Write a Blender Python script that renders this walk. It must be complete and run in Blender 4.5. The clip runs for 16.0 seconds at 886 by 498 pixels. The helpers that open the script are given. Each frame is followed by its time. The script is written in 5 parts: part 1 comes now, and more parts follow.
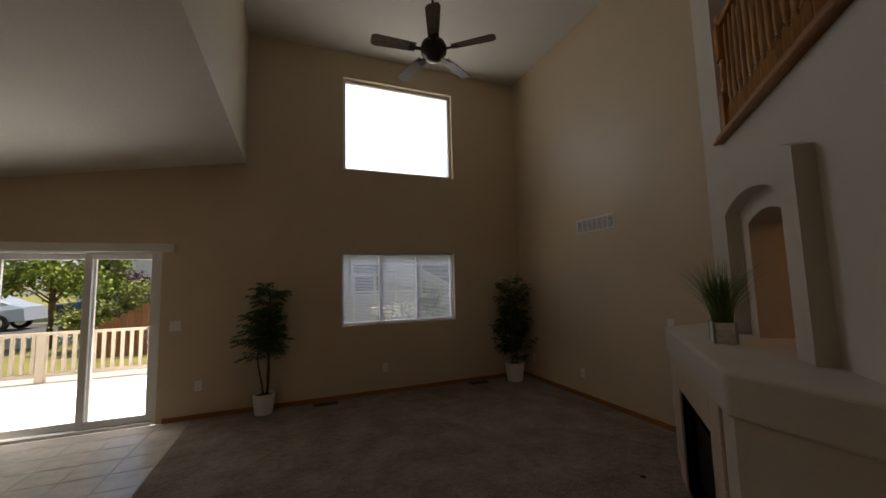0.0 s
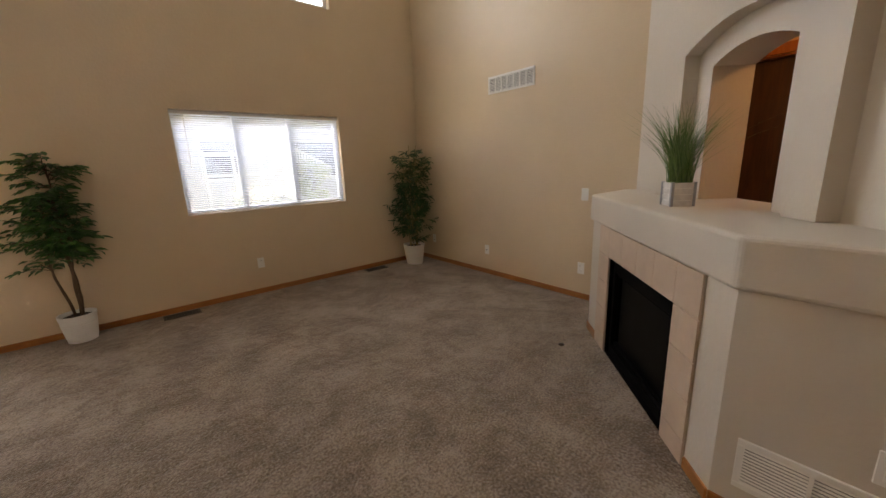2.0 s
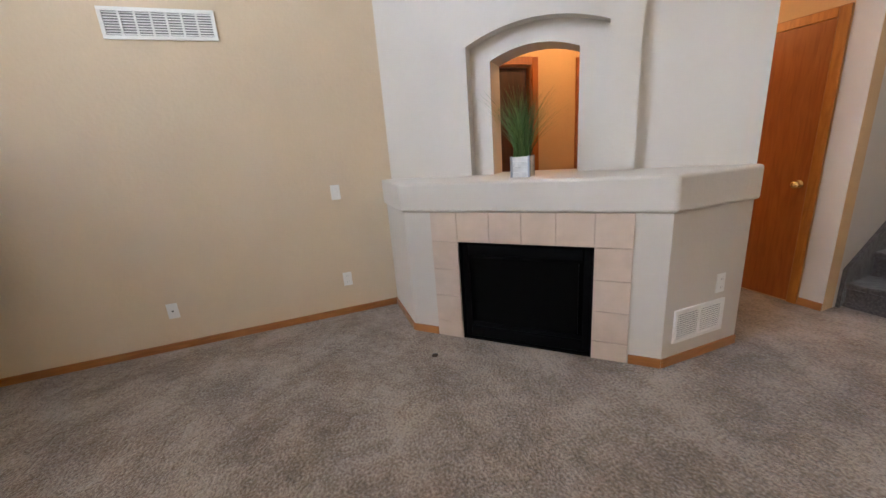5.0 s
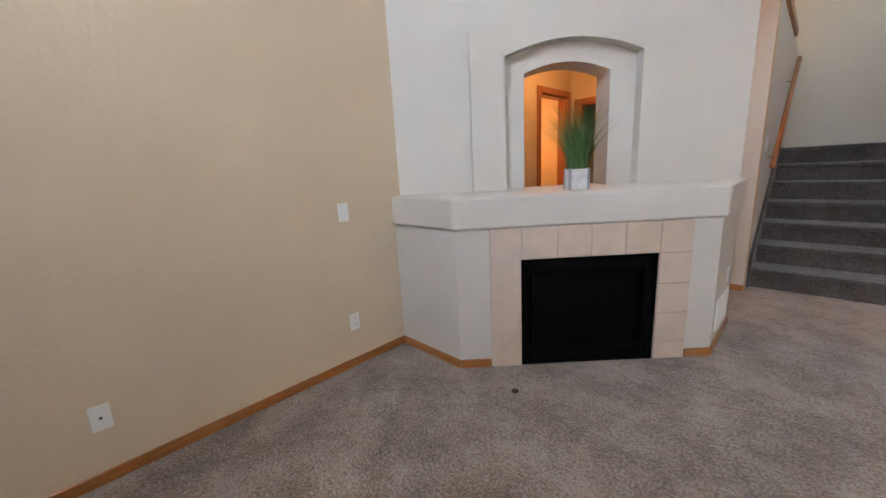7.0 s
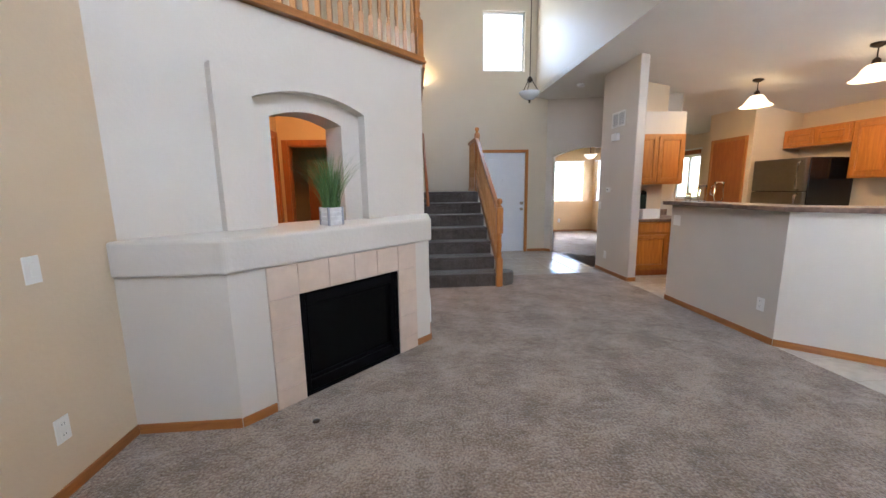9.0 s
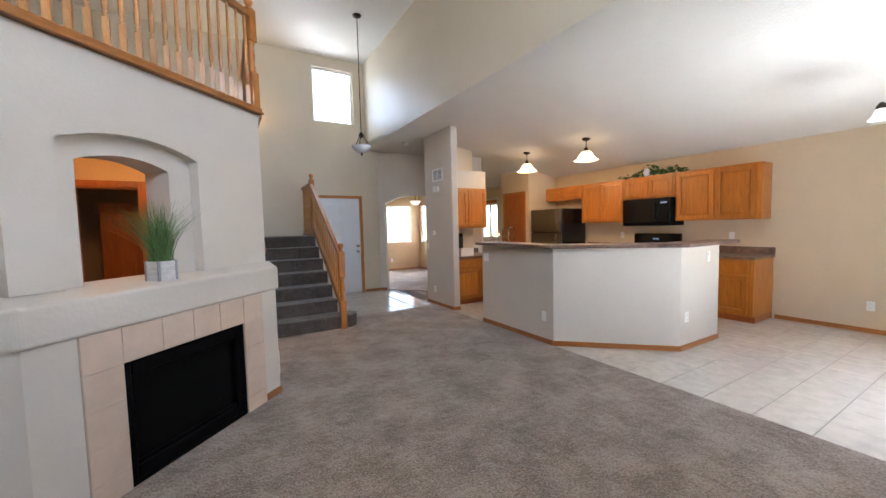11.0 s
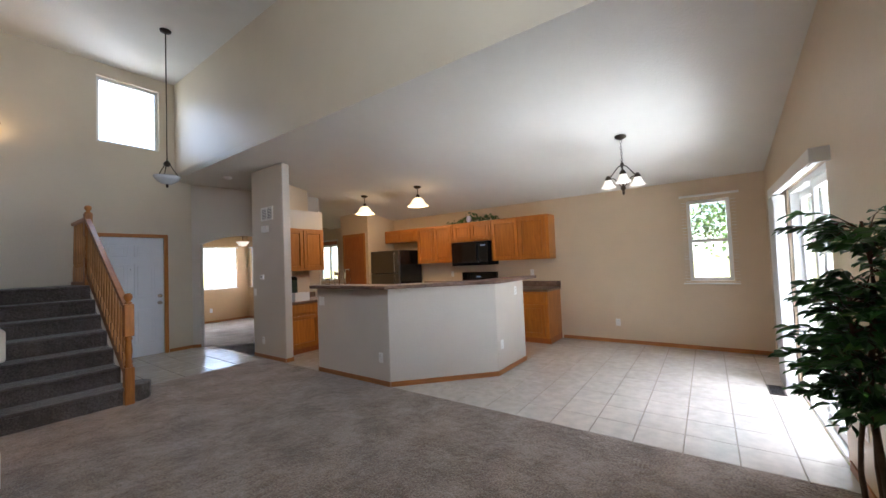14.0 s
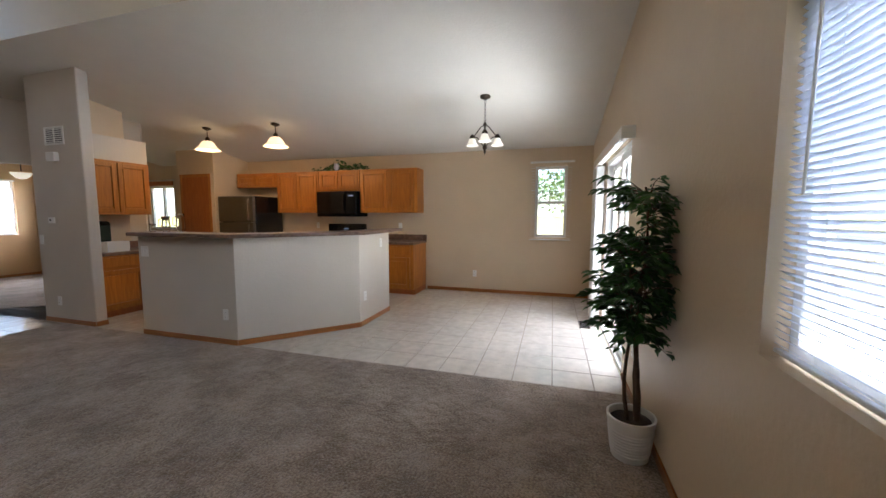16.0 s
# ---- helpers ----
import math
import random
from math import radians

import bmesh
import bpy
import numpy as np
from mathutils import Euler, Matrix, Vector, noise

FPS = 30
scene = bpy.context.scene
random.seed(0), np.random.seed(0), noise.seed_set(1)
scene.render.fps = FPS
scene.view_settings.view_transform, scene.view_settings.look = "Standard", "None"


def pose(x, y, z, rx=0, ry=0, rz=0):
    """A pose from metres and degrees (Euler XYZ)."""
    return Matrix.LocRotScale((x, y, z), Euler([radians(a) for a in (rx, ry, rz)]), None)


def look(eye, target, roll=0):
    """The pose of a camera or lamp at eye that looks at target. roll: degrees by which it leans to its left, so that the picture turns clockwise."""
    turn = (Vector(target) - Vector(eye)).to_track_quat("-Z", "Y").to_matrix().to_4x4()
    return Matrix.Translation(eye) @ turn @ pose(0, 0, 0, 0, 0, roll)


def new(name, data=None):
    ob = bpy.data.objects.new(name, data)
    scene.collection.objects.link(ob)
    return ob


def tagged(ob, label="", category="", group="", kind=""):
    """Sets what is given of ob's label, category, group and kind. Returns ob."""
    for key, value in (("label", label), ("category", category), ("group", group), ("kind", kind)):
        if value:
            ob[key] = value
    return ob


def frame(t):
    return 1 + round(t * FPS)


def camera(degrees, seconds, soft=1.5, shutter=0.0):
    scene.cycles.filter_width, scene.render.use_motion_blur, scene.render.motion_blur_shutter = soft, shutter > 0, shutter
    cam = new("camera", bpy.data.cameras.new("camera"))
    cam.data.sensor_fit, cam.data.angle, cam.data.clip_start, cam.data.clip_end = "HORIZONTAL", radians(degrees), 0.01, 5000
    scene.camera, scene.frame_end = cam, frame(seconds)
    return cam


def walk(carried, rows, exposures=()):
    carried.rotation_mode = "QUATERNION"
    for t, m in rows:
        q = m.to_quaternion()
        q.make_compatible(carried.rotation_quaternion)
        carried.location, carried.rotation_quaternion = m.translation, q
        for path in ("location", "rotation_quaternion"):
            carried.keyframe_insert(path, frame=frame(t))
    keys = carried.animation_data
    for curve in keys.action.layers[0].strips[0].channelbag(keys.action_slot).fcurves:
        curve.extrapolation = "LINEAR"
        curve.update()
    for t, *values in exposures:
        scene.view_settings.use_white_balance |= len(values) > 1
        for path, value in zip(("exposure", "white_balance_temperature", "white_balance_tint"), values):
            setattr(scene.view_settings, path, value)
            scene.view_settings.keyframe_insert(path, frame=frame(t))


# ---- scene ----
cam = camera(100.7, 16.0)
PATH = [
    (0, (0.152, 0.491, 1.478), (0.893, 2.339, 1.662), -1.5),
    (0.5, (0.384, 0.628, 1.41), (1.073, 2.505, 1.379), -0.0),
    (1, (0.513, 0.75, 1.36), (1.359, 2.553, 1.175), -0.1),
    (1.5, (0.411, 0.991, 1.371), (1.565, 2.587, 1.022), -2.0),
    (2, (0.329, 1.262, 1.341), (1.574, 2.76, 0.888), -2.2),
    (2.5, (0.407, 1.584, 1.267), (1.836, 2.911, 0.82), -2.6),
    (3, (0.428, 1.891, 1.257), (2.11, 2.853, 0.764), 0.3),
    (3.5, (0.387, 2.205, 1.299), (2.261, 2.727, 0.834), -1.9),
    (4, (0.424, 2.56, 1.278), (2.355, 2.83, 0.836), -4.1),
    (4.5, (0.499, 2.871, 1.271), (2.425, 2.637, 0.786), -2.4),
    (5, (0.549, 3.225, 1.279), (2.371, 2.589, 0.753), -4.4),
    (5.2, (0.616, 3.331, 1.264), (2.421, 2.612, 0.789), -1.9),
    (7.3, (1.669, 4.261, 1.251), (2.912, 2.774, 0.755), -3.2),
    (7.5, (1.773, 4.299, 1.259), (2.893, 2.734, 0.716), -2.8),
    (8, (1.968, 4.36, 1.281), (2.623, 2.538, 0.782), -2.8),
    (8.5, (1.974, 4.454, 1.283), (2.077, 2.498, 0.88), 0.0),
    (9, (1.971, 4.614, 1.315), (1.822, 2.646, 0.991), -0.9),
    (9.5, (2.042, 4.696, 1.321), (1.53, 2.778, 1.078), -2.1),
    (10, (2.161, 4.782, 1.319), (1.36, 2.968, 1.057), -2.6),
    (10.2, (2.161, 4.809, 1.328), (1.305, 3.015, 1.105), -2.1),
    (12.3, (2.236, 4.896, 1.409), (1.102, 3.249, 1.451), -3.4),
    (12.5, (2.235, 4.896, 1.409), (1.115, 3.243, 1.524), -3.1),
    (13, (2.188, 4.897, 1.417), (0.912, 3.359, 1.503), -2.7),
    (13.5, (2.131, 4.916, 1.401), (0.647, 3.578, 1.469), -3.0),
    (14, (2.089, 4.952, 1.372), (0.467, 3.784, 1.447), -2.3),
    (14.5, (2.057, 4.966, 1.357), (0.314, 3.986, 1.416), -1.1),
    (15, (2.013, 5.0, 1.355), (0.157, 4.255, 1.33), -0.2),
    (15.5, (1.988, 5.015, 1.343), (0.1, 4.363, 1.239), 0.1),
    (16, (1.964, 5.021, 1.328), (0.056, 4.452, 1.145), 0.1),
]
EXPOSURES = [(0.0, 0.08, 7400, 11), (0.5, 0.6, 7500, 11), (1.0, 0.97, 7500, 12), (1.5, 1.8, 7700, 12), (2.0, 2.25, 7500, 12), (3.0, 2.5, 7100, 11), (4.0, 2.85, 6300, 10), (5.0, 3.0, 6000, 9), (7.5, 2.95, 5750, 8), (9.0, 3.12, 5700, 8), (10.0, 3.0, 5800, 8), (12.3, 2.8, 5800, 8), (13.0, 2.5, 5800, 8), (14.5, 2.3, 5750, 8), (15.3, 2.15, 5800, 8), (16.0, 2.05, 6000, 8)]
walk(cam, [(t, look(eye, target, roll)) for t, eye, target, roll in PATH], EXPOSURES)

# ---- world, sun, window light ----
world = bpy.data.worlds.new("sky")
scene.world = world
world.use_nodes = True
wn = world.node_tree.nodes
sky = wn.new("ShaderNodeTexSky")
sky.sky_type, sky.sun_disc = "NISHITA", False
SUN_DIR = Vector((0.45, 0.055, 0.88)).normalized()
sky.sun_elevation = math.asin(SUN_DIR.z)
sky.sun_rotation = math.atan2(SUN_DIR.x, SUN_DIR.y)
wn["Background"].inputs["Strength"].default_value = 0.15
world.node_tree.links.new(sky.outputs[0], wn["Background"].inputs["Color"])
sun = new("sun", bpy.data.lights.new("sun", "SUN"))
sun.data.energy, sun.data.angle, sun.data.color = 5.0, radians(0.5), (1.0, 0.95, 0.87)
sun.matrix_world = look(SUN_DIR * 40, (0, 0, 0))


def area(name, eye, target, w, h, power, color=(0.88, 0.90, 1.0)):
    l = new(name, bpy.data.lights.new(name, "AREA"))
    l.data.shape, l.data.size, l.data.size_y, l.data.energy, l.data.color = "RECTANGLE", w, h, power, color
    l.matrix_world = look(eye, target)
    return l


def bulb(name, place, power, color=(1.0, 0.62, 0.28), r=0.04):
    l = new(name, bpy.data.lights.new(name, "POINT"))
    l.data.energy, l.data.color, l.data.shadow_soft_size = power, color, r
    l.location = place
    return l


XW, XE, YN, YS, XS, H = -4.27, 3.53, 5.60, -2.78, -0.45, 4.80
XC = -0.93


def ceil_z(x):
    return 2.41 + (x - XW) * 0.169


area("skylight_high_window", (1.57, YN + 0.16, 4.0), (1.57, YN - 3, 3.6), 1.64, 1.9, 18, (0.84, 0.90, 1.0))
area("skylight_south_window", (0.19, YS - 0.12, 4.055), (0.19, 3, 3.9), 0.80, 1.05, 2.2, (0.76, 0.85, 1.0))
area("skylight_low_window", (1.55, YN + 0.75, 2.75), (1.55, YN - 1.0, 0.6), 1.7, 0.8, 28)
area("skylight_patio_door", (-2.03, YN + 0.9, 3.0), (-2.03, YN - 1.4, 0.2), 1.7, 1.2, 50)
# Added lamp flat on the patio, in place of sunlight bounced up indoors.
area("added_patio_bounce", (-2.03, YN + 1.75, -0.085), (-2.03, YN + 1.70, 3.0), 2.4, 3.0, 85, (0.97, 0.98, 1.0))
area("skylight_west_window", (XW - 0.75, 4.97, 2.95), (XW + 1.0, 4.97, 0.6), 0.7, 0.8, 16)
area("skylight_front_south", (-2.48, -7.2, 2.7), (-2.4, -4.0, 0.7), 1.4, 0.9, 95)
area("skylight_front_west", (-4.4, -5.25, 2.7), (-1.6, -4.9, 0.5), 1.4, 0.9, 60)
area("skylight_kitchen", (XW - 0.8, -3.53, 2.7), (-2.8, -3.53, 0.4), 0.9, 0.8, 9)
bulb("hall_lamp", (3.0, 1.0, 2.25), 2.0, (1.0, 0.55, 0.22), 0.08)
bulb("bath_lamp", (4.35, 0.45, 1.75), 3, (1.0, 0.60, 0.25), 0.06)
# Unseen bulb with no fixture, added to warm the upper stairwell.
bulb("hidden_stair_bulb", (2.6, -2.45, 3.35), 0.8, (1.0, 0.62, 0.3), 0.05)


# ---- materials ----
def mat(name, color, rough=0.6, metal=0.0, var=0.0, scale=8.0, bump=0.0, bscale=60.0, dark=None, spec=None, coat=0.0):
    m = bpy.data.materials.new(name)
    m.use_nodes = True
    n, l = m.node_tree.nodes, m.node_tree.links
    b = n["Principled BSDF"]
    b.inputs["Base Color"].default_value = (*color, 1)
    b.inputs["Roughness"].default_value = rough
    b.inputs["Metallic"].default_value = metal
    if spec is not None:
        b.inputs["Specular IOR Level"].default_value = spec
    if coat:
        b.inputs["Coat Weight"].default_value, b.inputs["Coat Roughness"].default_value = coat, 0.15
    geo = n.new("ShaderNodeNewGeometry")
    if var:
        t1, t2, mix, ramp = n.new("ShaderNodeTexNoise"), n.new("ShaderNodeTexNoise"), n.new("ShaderNodeMath"), n.new("ShaderNodeMix")
        t1.inputs["Scale"].default_value, t2.inputs["Scale"].default_value = scale * 0.15, scale
        t2.inputs["Detail"].default_value = 5
        for t in (t1, t2):
            l.new(geo.outputs["Position"], t.inputs["Vector"])
        mix.operation = "MULTIPLY_ADD"
        l.new(t1.outputs[0], mix.inputs[0])
        mix.inputs[1].default_value = 0.8
        half = n.new("ShaderNodeMath")
        half.operation, half.inputs[1].default_value = "MULTIPLY_ADD", 1.2
        half.inputs[2].default_value = -0.5
        l.new(t2.outputs[0], half.inputs[0])
        l.new(half.outputs[0], mix.inputs[2])
        ramp.data_type = "RGBA"
        d = dark or tuple(c * (1 - var) for c in color)
        ramp.inputs[6].default_value, ramp.inputs[7].default_value = (*d, 1), (*[min(1, c * (1 + var * 0.5)) for c in color], 1)
        l.new(mix.outputs[0], ramp.inputs[0])
        l.new(ramp.outputs[2], b.inputs["Base Color"])
    if bump:
        tb, bp = n.new("ShaderNodeTexNoise"), n.new("ShaderNodeBump")
        tb.inputs["Scale"].default_value, tb.inputs["Detail"].default_value = bscale, 4
        l.new(geo.outputs["Position"], tb.inputs["Vector"])
        bp.inputs["Strength"].default_value, bp.inputs["Distance"].default_value = min(1, bump), 0.004 * max(1, bump)
        l.new(tb.outputs[0], bp.inputs["Height"])
        l.new(bp.outputs[0], b.inputs["Normal"])
    return m


def wood(name, c1, c2, stretch=(1, 1, 12), rough=0.35, scale=5.0, coat=0.2):
    """Wood grain along the axis that is stretched least, in the object's own space."""
    m = bpy.data.materials.new(name)
    m.use_nodes = True
    n, l = m.node_tree.nodes, m.node_tree.links
    b = n["Principled BSDF"]
    tc, mp, t, w = n.new("ShaderNodeTexCoord"), n.new("ShaderNodeMapping"), n.new("ShaderNodeTexNoise"), n.new("ShaderNodeMix")
    mp.inputs["Scale"].default_value = stretch
    l.new(tc.outputs["Object"], mp.inputs[0])
    l.new(mp.outputs[0], t.inputs["Vector"])
    t.inputs["Scale"].default_value, t.inputs["Detail"].default_value, t.inputs["Distortion"].default_value = scale, 7, 0.8
    ramp = n.new("ShaderNodeMapRange")
    ramp.inputs[1].default_value, ramp.inputs[2].default_value = 0.32, 0.68
    l.new(t.outputs[0], ramp.inputs[0])
    w.data_type = "RGBA"
    w.inputs[6].default_value, w.inputs[7].default_value = (*c1, 1), (*c2, 1)
    l.new(ramp.outputs[0], w.inputs[0])
    info, hs = n.new("ShaderNodeObjectInfo"), n.new("ShaderNodeHueSaturation")
    mr = n.new("ShaderNodeMapRange")
    mr.inputs[3].default_value, mr.inputs[4].default_value = 0.88, 1.12
    l.new(info.outputs["Random"], mr.inputs[0])
    l.new(mr.outputs[0], hs.inputs["Value"])
    l.new(w.outputs[2], hs.inputs["Color"])
    l.new(hs.outputs[0], b.inputs["Base Color"])
    bp = n.new("ShaderNodeBump")
    bp.inputs["Strength"].default_value, bp.inputs["Distance"].default_value = 0.25, 0.001
    l.new(t.outputs[0], bp.inputs["Height"])
    l.new(bp.outputs[0], b.inputs["Normal"])
    b.inputs["Roughness"].default_value = rough
    b.inputs["Coat Weight"].default_value, b.inputs["Coat Roughness"].default_value = coat, 0.2
    return m


def glow(name, color, strength, base=(0.9, 0.85, 0.75)):
    m = mat(name, base, 0.4)
    b = m.node_tree.nodes["Principled BSDF"]
    b.inputs["Emission Color"].default_value, b.inputs["Emission Strength"].default_value = (*color, 1), strength
    return m


def glass(name, tint=(1, 1, 1), rough=0.0):
    m = bpy.data.materials.new(name)
    m.use_nodes = True
    b = m.node_tree.nodes["Principled BSDF"]
    b.inputs["Base Color"].default_value, b.inputs["Roughness"].default_value = (*tint, 1), rough
    b.inputs["Transmission Weight"].default_value, b.inputs["IOR"].default_value = 1.0, 1.45
    return m


M_WALL = mat("warm_beige_wall_paint", (0.65, 0.52, 0.36), 0.40, var=0.06, scale=3, bump=0.5, bscale=42)
M_GREY = mat("light_beige_wall_paint", (0.60, 0.545, 0.475), 0.46, var=0.05, scale=3, bump=0.38, bscale=46)
M_SOUTH = mat("khaki_beige_wall_paint", (0.60, 0.52, 0.39), 0.46, var=0.05, scale=3, bump=0.38, bscale=46)
M_ORANGE = mat("orange_tan_wall_paint", (0.62, 0.40, 0.20), 0.6, var=0.06, scale=3, bump=0.8, bscale=40)
M_CEIL = mat("white_ceiling_paint", (0.74, 0.71, 0.65), 0.8, var=0.04, scale=4, bump=0.8, bscale=45)
def carpet(name, c, dark, light):
    """Cut pile: trodden patches, tufts and fibres."""
    m = bpy.data.materials.new(name)
    m.use_nodes = True
    n, l = m.node_tree.nodes, m.node_tree.links
    b = n["Principled BSDF"]
    geo = n.new("ShaderNodeNewGeometry")
    outs = []
    for sc, det, dist in ((3.2, 5, 0.3), (16.0, 5, 0.1), (78.0, 3, 0.0)):
        t = n.new("ShaderNodeTexNoise")
        t.inputs["Scale"].default_value, t.inputs["Detail"].default_value, t.inputs["Distortion"].default_value = sc, det, dist
        l.new(geo.outputs["Position"], t.inputs["Vector"])
        outs.append(t.outputs[0])
    acc = None
    for o, w in zip(outs, (1.6, 0.8, 2.1)):
        k = n.new("ShaderNodeMath")
        k.operation = "MULTIPLY_ADD"
        l.new(o, k.inputs[0])
        k.inputs[1].default_value = w
        if acc is None:
            k.inputs[2].default_value = -1.75
        else:
            l.new(acc, k.inputs[2])
        acc = k.outputs[0]
    r = n.new("ShaderNodeValToRGB")
    r.color_ramp.elements[0].position, r.color_ramp.elements[0].color = 0.12, (*dark, 1)
    r.color_ramp.elements[1].position, r.color_ramp.elements[1].color = 0.88, (*light, 1)
    r.color_ramp.elements.new(0.5).color = (*c, 1)
    l.new(acc, r.inputs[0])
    l.new(r.outputs[0], b.inputs["Base Color"])
    b.inputs["Roughness"].default_value, b.inputs["Specular IOR Level"].default_value = 0.95, 0.08
    b.inputs["Sheen Weight"].default_value, b.inputs["Sheen Roughness"].default_value = 0.25, 0.5
    h = n.new("ShaderNodeMath")
    h.operation = "MULTIPLY_ADD"
    l.new(outs[1], h.inputs[0])
    h.inputs[1].default_value = 2.0
    l.new(outs[2], h.inputs[2])
    bp = n.new("ShaderNodeBump")
    bp.inputs["Strength"].default_value, bp.inputs["Distance"].default_value = 1.0, 0.012
    l.new(h.outputs[0], bp.inputs["Height"])
    l.new(bp.outputs[0], b.inputs["Normal"])
    return m


M_CARPET = carpet("taupe_carpet", (0.25, 0.19, 0.145), (0.15, 0.11, 0.08), (0.36, 0.285, 0.225))
# Grey-brown stair carpet; the shade on steps and risers is darkened into its colour.
M_STAIRCARPET = carpet("shade_darkened_stair_carpet", (0.105, 0.086, 0.076), (0.07, 0.057, 0.05), (0.14, 0.116, 0.102))
M_PALEGROUT = mat("pale_beige_grout", (0.50, 0.41, 0.33), 0.9, var=0.1, scale=20)
M_GROUT = mat("grey_grout", (0.30, 0.25, 0.20), 0.9, var=0.15, scale=20)
M_TILE = mat("cream_floor_tile", (0.61, 0.55, 0.475), 0.17, var=0.26, scale=11, bump=0.25, bscale=25)
M_FTILE = mat("peach_beige_wall_tile", (0.60, 0.465, 0.36), 0.35, var=0.16, scale=11, bump=0.3, bscale=30)
M_OAK = wood("honey_oak", (0.31, 0.105, 0.014), (0.46, 0.175, 0.028), (9, 9, 1))
M_OAKH = wood("honey_oak_trim", (0.28, 0.10, 0.02), (0.40, 0.155, 0.035), (1, 1, 9))
M_CAB = wood("oak_cabinet", (0.37, 0.122, 0.013), (0.51, 0.182, 0.022), (7, 7, 0.7), coat=0.1)
M_DOOROAK = wood("dark_oak_door", (0.30, 0.078, 0.013), (0.40, 0.12, 0.022), (9, 9, 0.8))
# Near-black wood that paints in the darkness of an open doorway.
M_DARKOPENING = wood("dark_opening_leaf", (0.05, 0.016, 0.006), (0.09, 0.03, 0.01), (9, 9, 0.8))
M_DUCT = mat("grey_duct", (0.20, 0.20, 0.20), 0.7)
M_WHITE = mat("white_plastic", (0.80, 0.79, 0.76), 0.35)
M_VINYL = mat("white_vinyl_frame", (0.78, 0.77, 0.74), 0.4, var=0.03, scale=12)
M_DOORW = mat("white_painted_door", (0.72, 0.74, 0.78), 0.4, var=0.03, scale=9)
M_BLACK = mat("black_metal", (0.003, 0.003, 0.0035), 0.7, spec=0.06)
M_GLOSSBLACK = mat("gloss_black", (0.008, 0.008, 0.009), 0.12)
M_FIREGLASS = mat("dark_fire_glass", (0.0025, 0.0025, 0.0025), 0.3, spec=0.07)
M_BRONZE = mat("dark_bronze", (0.05, 0.035, 0.025), 0.4, metal=0.8, var=0.2, scale=40)
M_STEEL = mat("brushed_steel", (0.26, 0.23, 0.19), 0.28, metal=1.0, var=0.12, scale=20)
M_NICKEL = mat("satin_nickel", (0.6, 0.57, 0.52), 0.25, metal=1.0)
M_BRASS = mat("polished_brass", (0.75, 0.55, 0.25), 0.2, metal=1.0)
M_BLIND = mat("white_blind_slat", (0.80, 0.82, 0.86), 0.5)
bn, blk = M_BLIND.node_tree.nodes, M_BLIND.node_tree.links
thin, mixed = bn.new("ShaderNodeBsdfTranslucent"), bn.new("ShaderNodeMixShader")
thin.inputs["Color"].default_value = (0.74, 0.80, 0.90, 1)
mixed.inputs[0].default_value = 0.45
blk.new(bn["Principled BSDF"].outputs[0], mixed.inputs[1])
blk.new(thin.outputs[0], mixed.inputs[2])
blk.new(mixed.outputs[0], bn["Material Output"].inputs["Surface"])
M_GLASS = glass("clear_glass")
M_THINGLASS = glass("thin_clear_glass")
M_THINGLASS.node_tree.nodes["Principled BSDF"].inputs["IOR"].default_value = 1.12
M_DARK = mat("dark_slot", (0.03, 0.03, 0.03), 0.8)
M_SHADE = glow("lit_alabaster_shade", (1.0, 0.66, 0.34), 0.36)
# White glass of unlit lamps; a faint warm glow is put in to brighten it.
M_SHADEOFF = glow("unlit_glow_glass_shade", (1.0, 0.84, 0.62), 0.16, (0.85, 0.85, 0.83))
M_ENTRYGLASS = mat("frosted_blue_white_glass", (0.62, 0.66, 0.72), 0.25)


# ---- geometry helpers ----
def part(name, bm, material, parent=None, label="", smooth=False, m=None):
    me = bpy.data.meshes.new(name)
    if smooth:
        for f in bm.faces:
            f.smooth = True
    bm.normal_update()
    bm.to_mesh(me)
    bm.free()
    me.materials.append(material)
    ob = new(name, me)
    if parent:
        ob.parent = parent
    if m is not None:
        ob.matrix_basis = m
    return tagged(ob, label)


def thing(name, m, label, category, group=""):
    e = new(name)
    e.empty_display_size = 0.1
    e.matrix_basis = m
    return tagged(e, label, category, group)


def structure(ob):
    return tagged(ob, kind="structure")


def box(x0, x1, y0, y1, z0, z1, bevel=0.0, bm=None, seg=1):
    out = bm or bmesh.new()
    b = bmesh.new() if bevel else out
    g = bmesh.ops.create_cube(b, size=1)
    for v in g["verts"]:
        v.co = Vector(((x0 + x1) / 2 + v.co.x * (x1 - x0), (y0 + y1) / 2 + v.co.y * (y1 - y0), (z0 + z1) / 2 + v.co.z * (z1 - z0)))
    if bevel:
        bmesh.ops.bevel(b, geom=b.edges[:], offset=bevel, segments=seg, profile=0.5, affect="EDGES")
        if bm:
            merge(out, b)
        else:
            out.free()
            out = b
    return out


def merge(dst, src, m=None):
    if m is not None:
        src.transform(m)
    me = bpy.data.meshes.new("tmp")
    src.to_mesh(me)
    src.free()
    dst.from_mesh(me)
    bpy.data.meshes.remove(me)
    return dst


